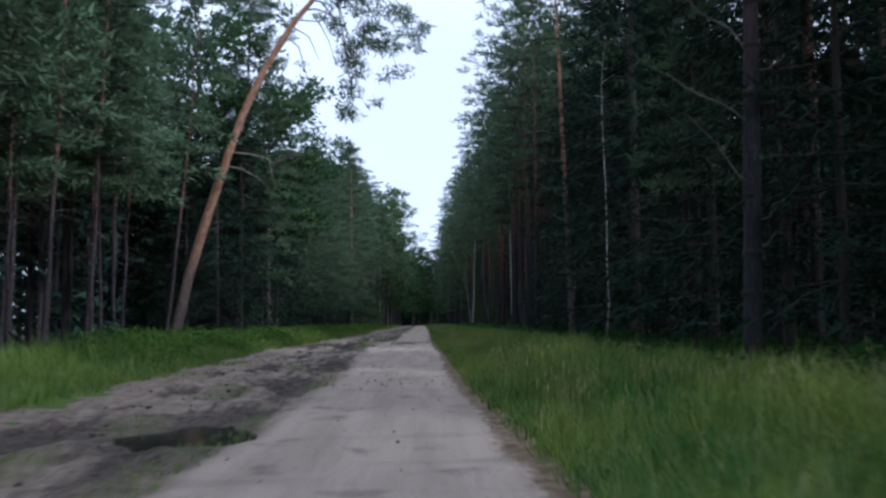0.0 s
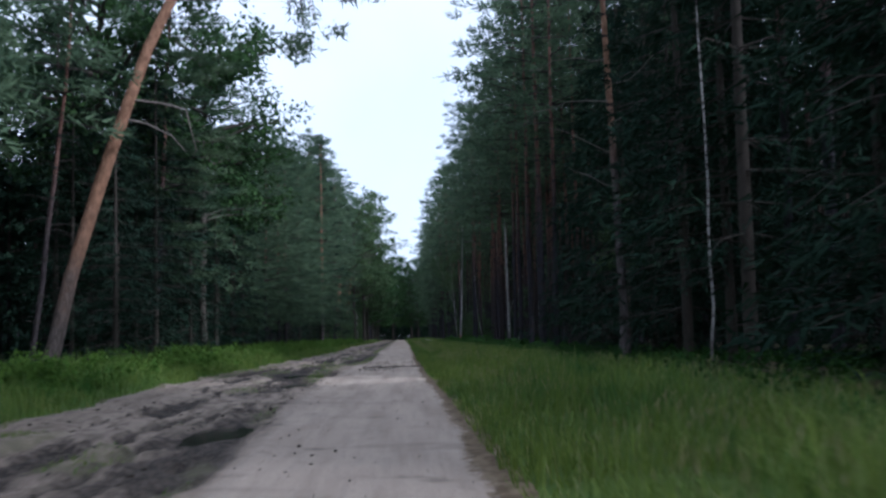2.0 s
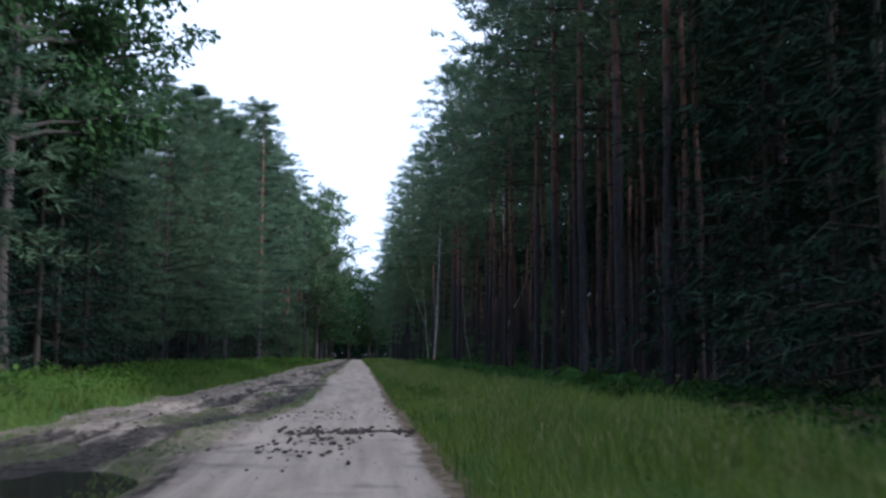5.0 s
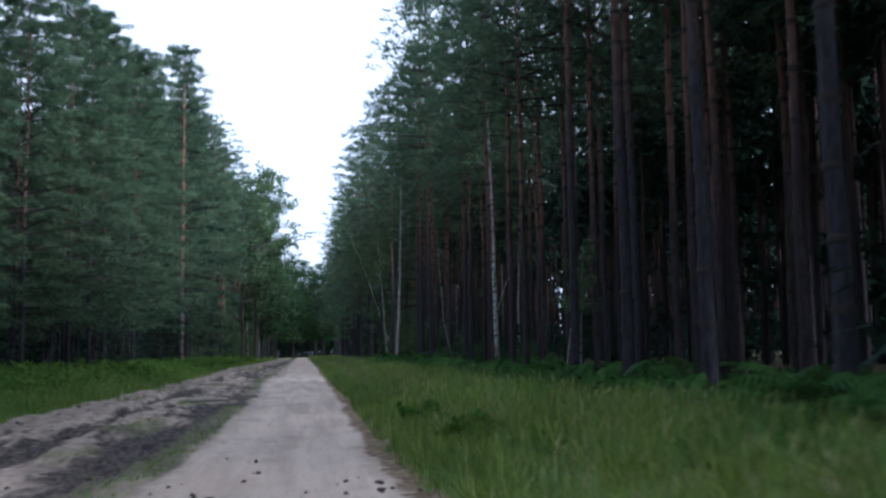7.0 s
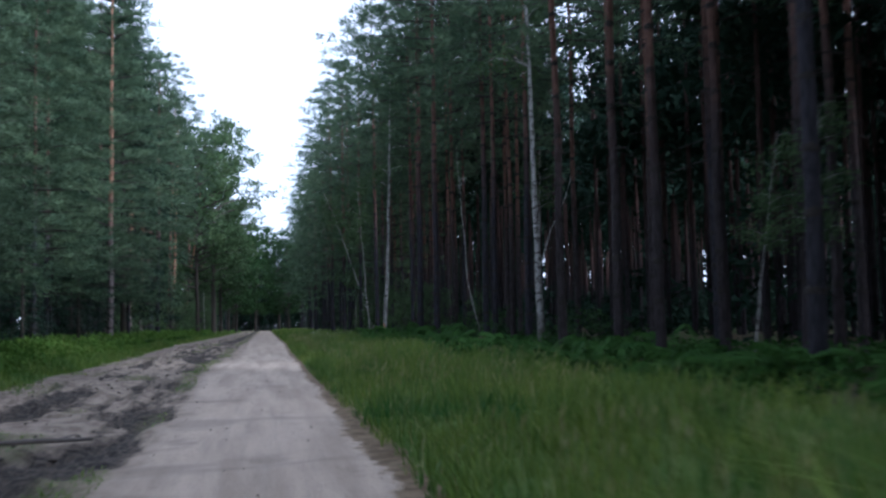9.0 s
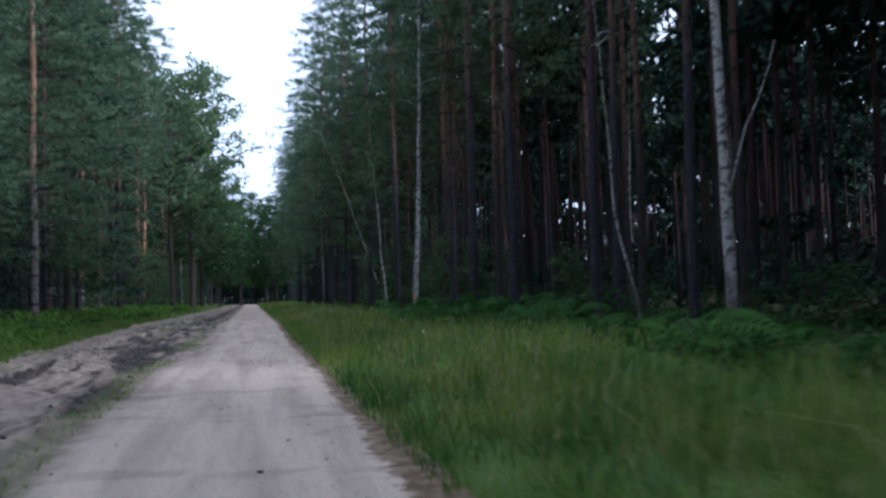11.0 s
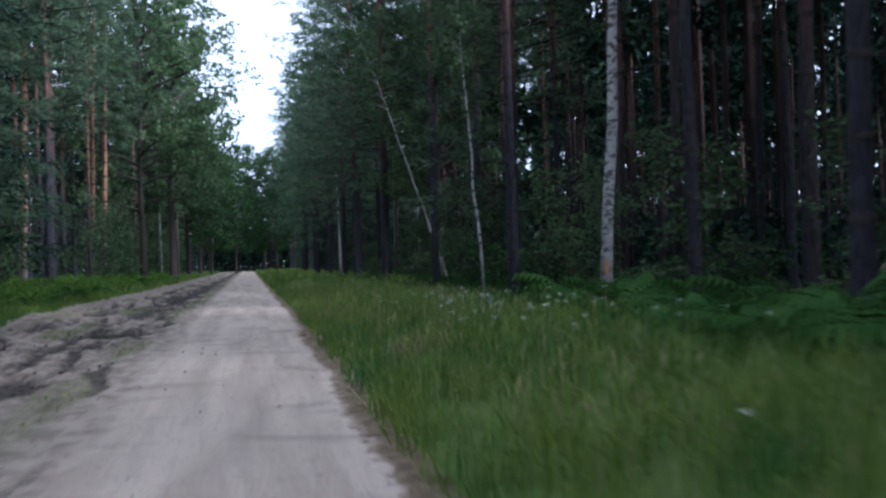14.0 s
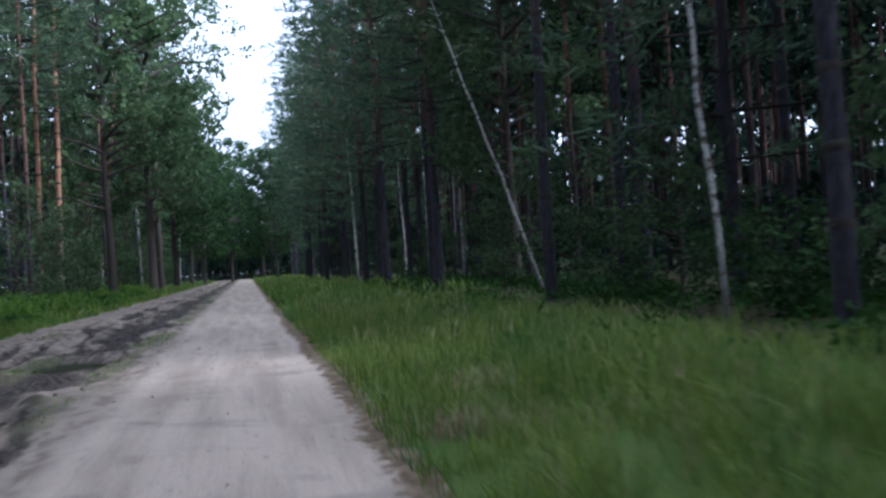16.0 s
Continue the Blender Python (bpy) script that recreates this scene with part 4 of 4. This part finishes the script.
fill(YOUNG, 8.8, 13.0, 120, 225, 12, 2.2, (0.4, 0.62))
fill(YOUNG, -16.0, -10.8, 160, 300, 20, 2.3, (0.7, 1.25))
fill(BUSH, 8.6, 13.0, 112, 205, 20, 1.8, (0.7, 1.15))
fill(SPRUCE, 8.8, 10.6, 196, 330, 9, 2.5, (0.4, 0.8))
fill(THIN, -19, -13.5, 8, 56, 24, 1.7, (0.9, 1.25))
fill(SPRUCE, -13.0, -11.2, 60, 94, 9, 2.1, (0.5, 0.9))
fill(SPRUCE, -15.8, -12.2, 60, 100, 20, 1.9, (0.5, 0.85))
fill(EDGE, -17, -13, 88, 135, 14, 2.7, (0.62, 0.75))
fill(EDGE, -17, -13, 135, 175, 7, 3.0, (0.9, 1.1))
fill(SPRUCE, -12.5, -10.4, 98, 150, 9, 2.6, (0.35, 0.7))
fill(TALL, -19, -10.5, 160, 262, 20, 2.6, (1.0, 1.2))
fill(GIANT, -11.0, -8.8, 232, 350, 12, 7.5, (0.95, 1.12))
fill(EDGE, -16, -11, 235, 345, 6, 4.5, (0.9, 1.1))
fill(OAK, -11, -9, 215, 300, 4, 9.0, (0.8, 1.0))
fill(YOUNG, -12.4, -10.2, 166, 262, 14, 2.0, (0.6, 1.0))
fill(BUSH, -15, -11, 95, 300, 20, 2.2, (0.6, 1.2))
fill(BUSH, -13, -10.6, 24, 82, 12, 2.4, (0.35, 0.6))


# ---------------------------------------------------------------- deep woods, uncounted
def deep_wood(name, label, boxes, low=10.0, seed=5, dense=13, spray=(7, 1.55, 0.8), leafy=30):
    """Trunks, canopy and young growth of the inner forest."""
    g = np.random.default_rng(seed)
    trunks, cs, rs, us, ur, fs, fr = [], [], [], [], [], [], []
    for x0, x1, y0, y1, spacing, under, hu, tall in boxes:
        n = int((x1 - x0) * (y1 - y0) / spacing ** 2)
        for x, y in zip(g.uniform(x0, x1, n), g.uniform(y0, y1, n)):
            h = tall * g.uniform(0.82, 1.04)
            z0 = float(land(np.array(x), np.array(y))) - 0.2
            r = g.uniform(0.09, 0.17)
            trunks.append(tube([[x, y, z0], [x + g.normal() * 0.1, y, h * 0.5], [x + g.normal() * 0.2, y, h]], [r * 1.1, r * 0.8, 0.03], 5))
            for k in range(dense):
                foot = min(low, 0.45 * h)
                z = foot + (h - foot) * g.random() ** 1.3
                rr = 2.8 * (1 - (z - foot) / (h - foot + 2)) + 0.5
                a = g.uniform(0, 6.28)
                near = abs(x) < 52 and y < 232
                (fs if near else cs).append((x + rr * g.random() * math.cos(a), y + rr * g.random() * math.sin(a), z))
                (fr if near else rs).append(g.uniform(0.9, 1.6))
            if g.random() < under:
                hh = hu * g.uniform(0.6, 1.0)
                for k in range(int(5 + 1.1 * hh)):
                    z = hh * g.random()
                    q = 1.7 * (1.1 - z / hh)
                    us.append((x + 1.0 + q * g.normal() * 0.6, y + q * g.normal() * 0.6, 0.2 + z))
                    ur.append(g.uniform(0.6, 1.0))
    wood = thing(name, label, "forest", kind="stuff")
    part("trunks", mesh_np("deep_trunks", *joined(trunks), M_PINE_SHADED, smooth=True), wood)["kind"] = "stuff"
    # canopy and undergrowth in the darkest needles, inner shade put into the colour
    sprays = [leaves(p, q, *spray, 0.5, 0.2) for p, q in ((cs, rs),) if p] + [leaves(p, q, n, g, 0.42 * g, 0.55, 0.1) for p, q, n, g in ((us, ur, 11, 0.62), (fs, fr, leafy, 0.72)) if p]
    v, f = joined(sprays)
    part("canopy", mesh_np("deep_canopy", v, f, M_SPRUCE_AND_SHADE), wood)["kind"] = "stuff"


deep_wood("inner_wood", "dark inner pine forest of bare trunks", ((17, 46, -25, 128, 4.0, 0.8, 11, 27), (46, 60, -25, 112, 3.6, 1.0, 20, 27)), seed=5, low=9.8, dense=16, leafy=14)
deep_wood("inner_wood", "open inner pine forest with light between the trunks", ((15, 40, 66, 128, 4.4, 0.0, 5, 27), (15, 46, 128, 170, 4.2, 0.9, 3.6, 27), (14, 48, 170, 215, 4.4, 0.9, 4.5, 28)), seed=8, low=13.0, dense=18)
deep_wood("inner_wood", "open inner pine forest with light between the trunks", ((48, 112, 118, 215, 6.2, 0.5, 4.5, 28), (13, 118, 215, 262, 5.2, 0.7, 7.5, 30)), seed=12, low=18.2, dense=16)
deep_wood("young_wood", "dense young stand at the far edge of the forest", ((12, 150, 264, 276, 2.6, 1.0, 16.0, 16),), seed=13, low=2.0, dense=14)
deep_wood("inner_wood", "shady inner mixed forest behind the edge", ((-38, -16.5, -20, 58, 3.9, 0.8, 11, 26), (-38, -16.5, 58, 148, 3.6, 0.9, 9, 18)), seed=6)
deep_wood("inner_wood", "open pine forest with light falling between tall trunks", ((-36, -17, 148, 235, 5.4, 0.4, 4.5, 28), (-32, -16, 235, 330, 5.6, 0.5, 5.0, 28), (-48, -36, 130, 300, 3.4, 1.0, 6, 12)), seed=9, low=16.0, dense=13)
deep_wood("far_wood", "distant woods closing the view down the road", ((-60, -12, 350, 430, 4.2, 0.8, 8, 26), (10, 70, 350, 430, 4.2, 0.8, 8, 26), (112, 150, 60, 262, 4.6, 1.0, 9, 15), (-95, -75, 225, 345, 4.4, 0.8, 8, 15), (-38, -14, -45, -20, 4.5, 0.6, 9, 26), (17, 60, -50, -25, 4.5, 0.6, 9, 26)), low=3.0, seed=7, dense=16)
deep_wood("far_wood", "hazy green woods where the road ends", ((-13, 11, 380, 420, 3.0, 1.0, 9, 24),), low=3.0, seed=10, dense=18, spray=(16, 0.95, 0.36))


# ---------------------------------------------------------------- grass and plants
def blades(x, y, height, width, lean=0.75, base=None):
    """Bent grass blades rooted at x, y."""
    n = len(x)
    z = (surface(x, y) if base is None else base(x, y)) - 0.02
    a = rng.uniform(0, 2 * np.pi, n)
    s = np.stack([np.cos(a), np.sin(a), 0 * a], 1)
    d = np.stack([-np.sin(a + rng.normal(size=n) * 0.7), np.cos(a + rng.normal(size=n) * 0.7), 0 * a], 1)
    o = np.stack([x, y, z], 1)
    k = np.abs(rng.normal(size=n) * lean)[:, None]
    h = height[:, None]
    up = np.array([0, 0, 1.0])
    mid = o + up * h * 0.6 + d * h * k * 0.35
    tip = o + up * h * (1 - 0.25 * np.minimum(k, 1.2)) + d * h * k
    w = (width * rng.uniform(0.7, 1.3, n))[:, None] * s
    v = np.stack([o - w * 0.5, o + w * 0.5, mid + w * 0.4, mid - w * 0.4, tip], 1).reshape(-1, 3)
    i = np.arange(n)[:, None] * 5
    return v, [np.concatenate([i, i + 1, i + 2, i + 3], 1), np.concatenate([i + 3, i + 2, i + 4], 1)]


def scatter(x0, x1, y0, y1, density, seed):
    n = int((x1 - x0) * (y1 - y0) * density)
    x, y = rng.uniform(x0, x1, n), rng.uniform(y0, y1, n)
    keep = rng.random(n) < np.clip(0.72 + 0.4 * waves(x, y, seed, 1.3), 0.1, 1)
    return x[keep], y[keep]


def verge(name, label, boxes, low, material, seed):
    pieces = []
    for x0, x1, y0, y1, density, width, h0, h1 in boxes:
        x, y = scatter(x0, x1, y0, y1, density, seed)
        t = np.clip(0.5 + 0.3 * waves(x, y, seed + 1, 3.0) + 0.25 * waves(x, y, seed + 2, 0.9), 0, 1.2)
        near = np.clip(np.minimum(np.abs(x - 0.62) / 0.45, np.abs(x + 6.9) / 0.8), 0.3, 1) if low else 1.0
        x = x + wander(x, y)
        pieces.append(blades(x, y, (h0 + (h1 - h0) * t) * rng.uniform(0.5, 1.25, len(x)) * near, width))
    me = mesh_np(name, *joined(pieces), material)
    return tagged(new(name, me), label, "grass", kind="stuff")


verge("grass_verge", "tall uncut green grass with straw-coloured seed heads",
      ((0.82, 2.2, 2, 172, 330, 0.0105, 0.26, 0.5), (2.2, 5.0, 2, 172, 240, 0.012, 0.36, 0.75), (5.0, 7.2, 2, 172, 85, 0.016, 0.28, 0.55), (0.8, 8.5, 172, 345, 16, 0.06, 0.4, 0.7)), True, M_GRASS, 21)
verge("grass_verge", "shorter green grass and weeds between mud and trees",
      ((-9.0, -7.25, 6, 180, 180, 0.014, 0.28, 0.62), (-11.8, -9.0, 6, 190, 105, 0.018, 0.5, 0.95), (-11.0, -7.3, 180, 345, 22, 0.05, 0.4, 0.7)), True, M_WEED, 31)


def seed_heads(count, x0, x1, y0, y1):
    """Thin stalks with airy plumes, in drifts."""
    x, y = rng.uniform(x0, x1, count), rng.uniform(y0, y1, count)
    keep = waves(x, y, 61, 7) + 0.6 * waves(x, y, 62, 2.2) > 0.25
    x, y = x[keep], y[keep]
    n = len(x)
    foot = np.stack([x, y, surface(x, y)], 1)
    top = foot + np.stack([rng.normal(size=n) * 0.07, rng.normal(size=n) * 0.07, rng.uniform(0.38, 0.66, n)], 1)
    a = rng.uniform(0, 6.28, n)
    s = np.stack([np.cos(a), np.sin(a), 0 * a], 1)
    stalk = np.stack([foot - s * 0.003, foot + s * 0.003, top], 1).reshape(-1, 3)
    low = foot + (top - foot) * rng.uniform(0.7, 0.8, n)[:, None]
    mid = (low + top) / 2
    w = rng.uniform(0.006, 0.015, n)[:, None]
    plume = np.stack([low, mid + s * w, top + [0.02, 0, 0], mid - s * w], 1).reshape(-1, 3)
    me = mesh_np("seed_heads", *joined([(stalk, [np.arange(3 * n).reshape(-1, 3)]), (plume, [np.arange(4 * n).reshape(-1, 4)])]), M_SEED)
    tagged(new("seed_grass", me), "straw-coloured seed heads standing above the verge grass", "grass", kind="stuff")


seed_heads(11000, 1.5, 6.2, 3, 175)


def bilberries():
    """Low shrubs that cover the ground under the edge trees, their dark green also painting the shade there."""
    x, y = rng.uniform(5.3, 13.0, 7600), rng.uniform(3, 200, 7600)
    keep = rng.random(7600) < np.clip(0.55 + 0.5 * waves(x, y, 63, 4), 0.1, 1) * np.clip((x - 5.3) / 1.4, 0, 1)
    x, y = x[keep], y[keep]
    v, f = leaves(np.stack([x, y, land(x, y) + rng.uniform(0.08, 0.34, len(x))], 1), rng.uniform(0.22, 0.42, len(x)), 16, 0.12, 0.07, 0.55, 0.2, broad=True)
    tagged(new("bilberry_shrubs", mesh_np("bilberry_shrubs", v, f, M_BERRY_SHADED)), "low bilberry shrubs under the edge trees, green darkened for the shade there", "shrubs", kind="stuff")


bilberries()


def tall_herbs():
    """Waist-high leafy herbs and young bracken crowding the western verge."""
    x, y = -7.9 - 3.6 * rng.random(5200) ** 0.8, rng.uniform(30, 232, 5200)
    keep = rng.random(5200) < np.clip(0.25 + 0.4 * waves(x, y, 64, 5) + 0.4 * smooth01(y, 95, 125), 0.04, 1)
    x, y = x[keep] + wander(x[keep], y[keep]), y[keep]
    tall = rng.uniform(0.25, 0.8, len(x)) * smooth01(-x, 6.4, 8.6)
    v, f = leaves(np.stack([x, y, land(x, y) + tall], 1), rng.uniform(0.2, 0.4, len(x)), 22, 0.16, 0.07, 0.8, 0.35, broad=True)
    tagged(new("verge_herbs", mesh_np("verge_herbs", v, f, M_HERB)), "waist-high fresh green herbs crowding the western verge", "herbs", kind="stuff")


tall_herbs()


def dead_tuft(x, y, wide, count):
    """A flattened clump of last year's grass."""
    gx_, gy_ = x + rng.normal(size=count) * wide, y + rng.normal(size=count) * wide * 0.8
    me = mesh_np("dead_tuft", *blades(gx_, gy_, rng.uniform(0.16, 0.42, count), 0.012, 0.95), M_DRY)
    tagged(new("dead_grass_tuft", me), "flattened brown tuft of last year's dead grass", "grass", "dead tufts in the verge")


for x, y, wide, count in ((1.9, 120.0, 0.33, 700), (2.35, 121.3, 0.28, 420), (1.75, 146.6, 0.25, 220), (2.6, 149.5, 0.3, 220), (1.9, 133.8, 0.2, 150)):
    dead_tuft(x, y, wide, count)

# weeds between the ruts
xa, ya = rng.uniform(-7.2, -1.4, 110000), rng.uniform(4, 175, 110000)
kw = ruts(xa, ya)[1] * rng.uniform(0.5, 1.3, len(xa)) > 0.55
xa, ya = xa[kw], ya[kw]
tagged(new("track_weeds", mesh_np("track_weeds", *blades(xa, ya, rng.uniform(0.03, 0.12, len(xa)), 0.014, 0.8, track), M_WEED)), "low green weeds growing between the muddy ruts", "weeds", kind="stuff")


def clods():
    """Crumbs of dried mud thrown up on the track."""
    ico = bmesh.new()
    bmesh.ops.create_icosphere(ico, subdivisions=1, radius=1)
    bv = np.array([v.co[:] for v in ico.verts])
    bf = np.array([[v.index for v in f.verts] for f in ico.faces])
    ico.free()
    spots = [(rng.uniform(-5, 0.9), rng.uniform(8, 165), rng.uniform(0.006, 0.02)) for _ in range(700)]
    spots += [(rng.normal() * 1.1 - 1.6, 20 + abs(rng.normal()) * 4.5, rng.uniform(0.01, 0.026)) for _ in range(80)]
    spots += [(rng.uniform(-1.9, 0.75), 62.5 + rng.normal() * 0.55, rng.uniform(0.015, 0.06)) for _ in range(150)]
    spots += [(rng.uniform(-1.9, -0.3), 59.5 + rng.normal() * 1.2, rng.uniform(0.012, 0.05)) for _ in range(80)]
    spots += [(rng.uniform(-2.5, 0.8), 68.5 + rng.normal() * 1.6, rng.uniform(0.012, 0.035)) for _ in range(90)]
    spots += [(rng.uniform(-6.5, -2.4), rng.uniform(8, 170), rng.uniform(0.012, 0.04)) for _ in range(900)]
    pieces = []
    for x, y, s in spots:
        z = float(track(np.array(x), np.array(y)))
        v = bv * (1 + 0.25 * rng.normal(size=(len(bv), 1))) * s * np.array([rng.uniform(0.8, 1.5), rng.uniform(0.8, 1.4), 0.7])
        pieces.append((v + [x, y, z + s * 0.3], [bf]))
    tagged(new("mud_clods", mesh_np("mud_clods", *joined(pieces), M_CLOD)), "dark dried mud clods scattered on the sandy track", "mud", kind="stuff")


clods()


def fern_plant(label, count, size, material):
    """Bracken: arching fronds with paired leaflets."""
    root = thing("fern", label, "fern", "bracken at the forest edge")
    vs, fs, n = [], [], 0
    steps = 13
    for i in range(steps):
        t = (i + 0.6) / steps
        px, pz = size * 0.9 * t, size * (0.95 * t - 0.62 * t * t) + 0.12
        w = size * 0.42 * (1 - t) ** 0.7 * min(1, t * 5 + 0.35)
        for s in (-1, 1):
            vs += [(px, 0, pz), (px + size * 0.045, s * w * 0.45, pz + 0.01), (px + size * 0.09, s * w, pz - 0.07 * size * (1 + t)), (px - size * 0.03, s * w * 0.45, pz - 0.005)]
            fs.append((n, n + 1, n + 2, n + 3))
            n += 4
    me = mesh_np("fern_frond", np.array(vs), np.array(fs), material)
    for k in range(count):
        f = part("frond", me, root)
        f.matrix_basis = pose(0, 0, 0, rng.uniform(-8, 8), rng.uniform(-14, 12), 360 / count * k + rng.uniform(-18, 18)) @ Matrix.Diagonal((*([rng.uniform(0.75, 1.15)] * 3), 1))
    return root


FERN = [fern_plant("green bracken fern among the grass", 8, 1.0, M_FERN), fern_plant("broad green bracken fern", 7, 1.25, M_FERN)]
for k in range(130):
    y = rng.uniform(70, 142)
    put(FERN[k % 2], (6.1 if y > 112 else 6.6) + abs(rng.normal()) * 1.2, y, scale=rng.uniform(0.65, 1.05) if y < 116 else rng.uniform(0.8, 1.25))
for x, y, k in ((6.6, 126.5, 1.2), (6.3, 128.8, 1.4), (7.4, 127.2, 1.4), (6.9, 130.6, 1.3), (7.6, 131.9, 1.4), (7.4, 134.2, 1.2), (7.9, 124.8, 1.3), (4.7, 132.8, 0.8), (5.2, 134.2, 0.9), (5.6, 132.0, 0.9), (4.9, 135.8, 0.8), (5.8, 136.6, 1.0)):
    put(FERN[1], x, y, scale=k)
for k in range(110):
    put(FERN[k % 2], -8.3 - abs(rng.normal()) * 1.2, rng.uniform(128, 222), scale=rng.uniform(0.65, 1.0))
put(fern_plant("pale yellow bracken fern standing out from green ones", 6, 0.8, M_YFERN), 5.95, 125.7, 40)
put(fern_plant("withered rust-brown bracken fern", 6, 0.6, M_RUST), 7.9, 116.9, 0)

S_VERGE = sapling("small leafy sapling in the roadside grass", 0.8, 0.36, 7, 34, M_HERB)
put(S_VERGE, 1.75, 78.0, 0, 1.15)
put(S_VERGE, 1.82, 73.5, 80, 1.15)
put(S_VERGE, -10.2, 41.0, 10, 2.0)
for x, y, k in ((-9.4, 38.0, 1.7), (-10.4, 36.0, 2.0), (-9.2, 43.0, 1.6), (-10.2, 46.0, 1.8), (-9.8, 33.0, 1.5), (-10.4, 62.0, 1.8), (-10.6, 71.0, 1.6), (-9.9, 120.0, 1.6), (-9.2, 97.0, 1.4)):
    put(S_VERGE, x, y, scale=k)


def daisies():
    """White umbels on thin stalks in the verge."""
    stalks, heads = [], []
    for k in range(64):
        x, y = (rng.uniform(1.9, 4.4), rng.uniform(129.5, 137.0)) if k < 48 else (rng.uniform(2.0, 4.5), rng.uniform(112, 138))
        z = float(land(np.array(x), np.array(y)))
        h = rng.uniform(0.55, 0.82)
        dx, dy = rng.normal(size=2) * 0.05
        stalks.append(tube([[x, y, z], [x + dx, y + dy, z + h * 0.6], [x + 2 * dx, y + 2 * dy, z + h]], [0.004, 0.003, 0.002], 3))
        for j in range(7):
            a, r = 0.9 * j, 0.026 if j else 0.0
            c = np.array([x + 2 * dx + r * math.cos(a), y + 2 * dy + r * math.sin(a), z + h + 0.004 * j])
            heads.append((c + 0.01 * np.array([[1, 0, 0.3], [0, 1, 0], [-1, 0, 0.3], [0, -1, 0]]), [np.array([[0, 1, 2, 3]])]))
    plant = thing("wild_flowers", "white umbel flowers on thin stalks in the grass", "flowers", kind="stuff")
    part("stalks", mesh_np("flower_stalks", *joined(stalks), M_STALK), plant)
    part("blossoms", mesh_np("flower_heads", *joined(heads), M_PETAL), plant, "small white blossoms")


daisies()

stick = tagged(new("broken_branch", mesh_np("broken_branch", *joined([tube([[-0.55, 0.05, 0.03], [-0.1, 0, 0.05], [0.35, 0.03, 0.045], [0.55, 0.0, 0.05]], [0.03, 0.034, 0.028, 0.02], 7),
               tube([[0.1, 0.0, 0.05], [0.25, 0.12, 0.08], [0.33, 0.2, 0.1]], [0.014, 0.01, 0.005], 5)]), M_DEAD, smooth=True)), "pale barkless stick lying across the mud ruts", "branch")
stick.location = (-3.05, 89.4, 0.0)
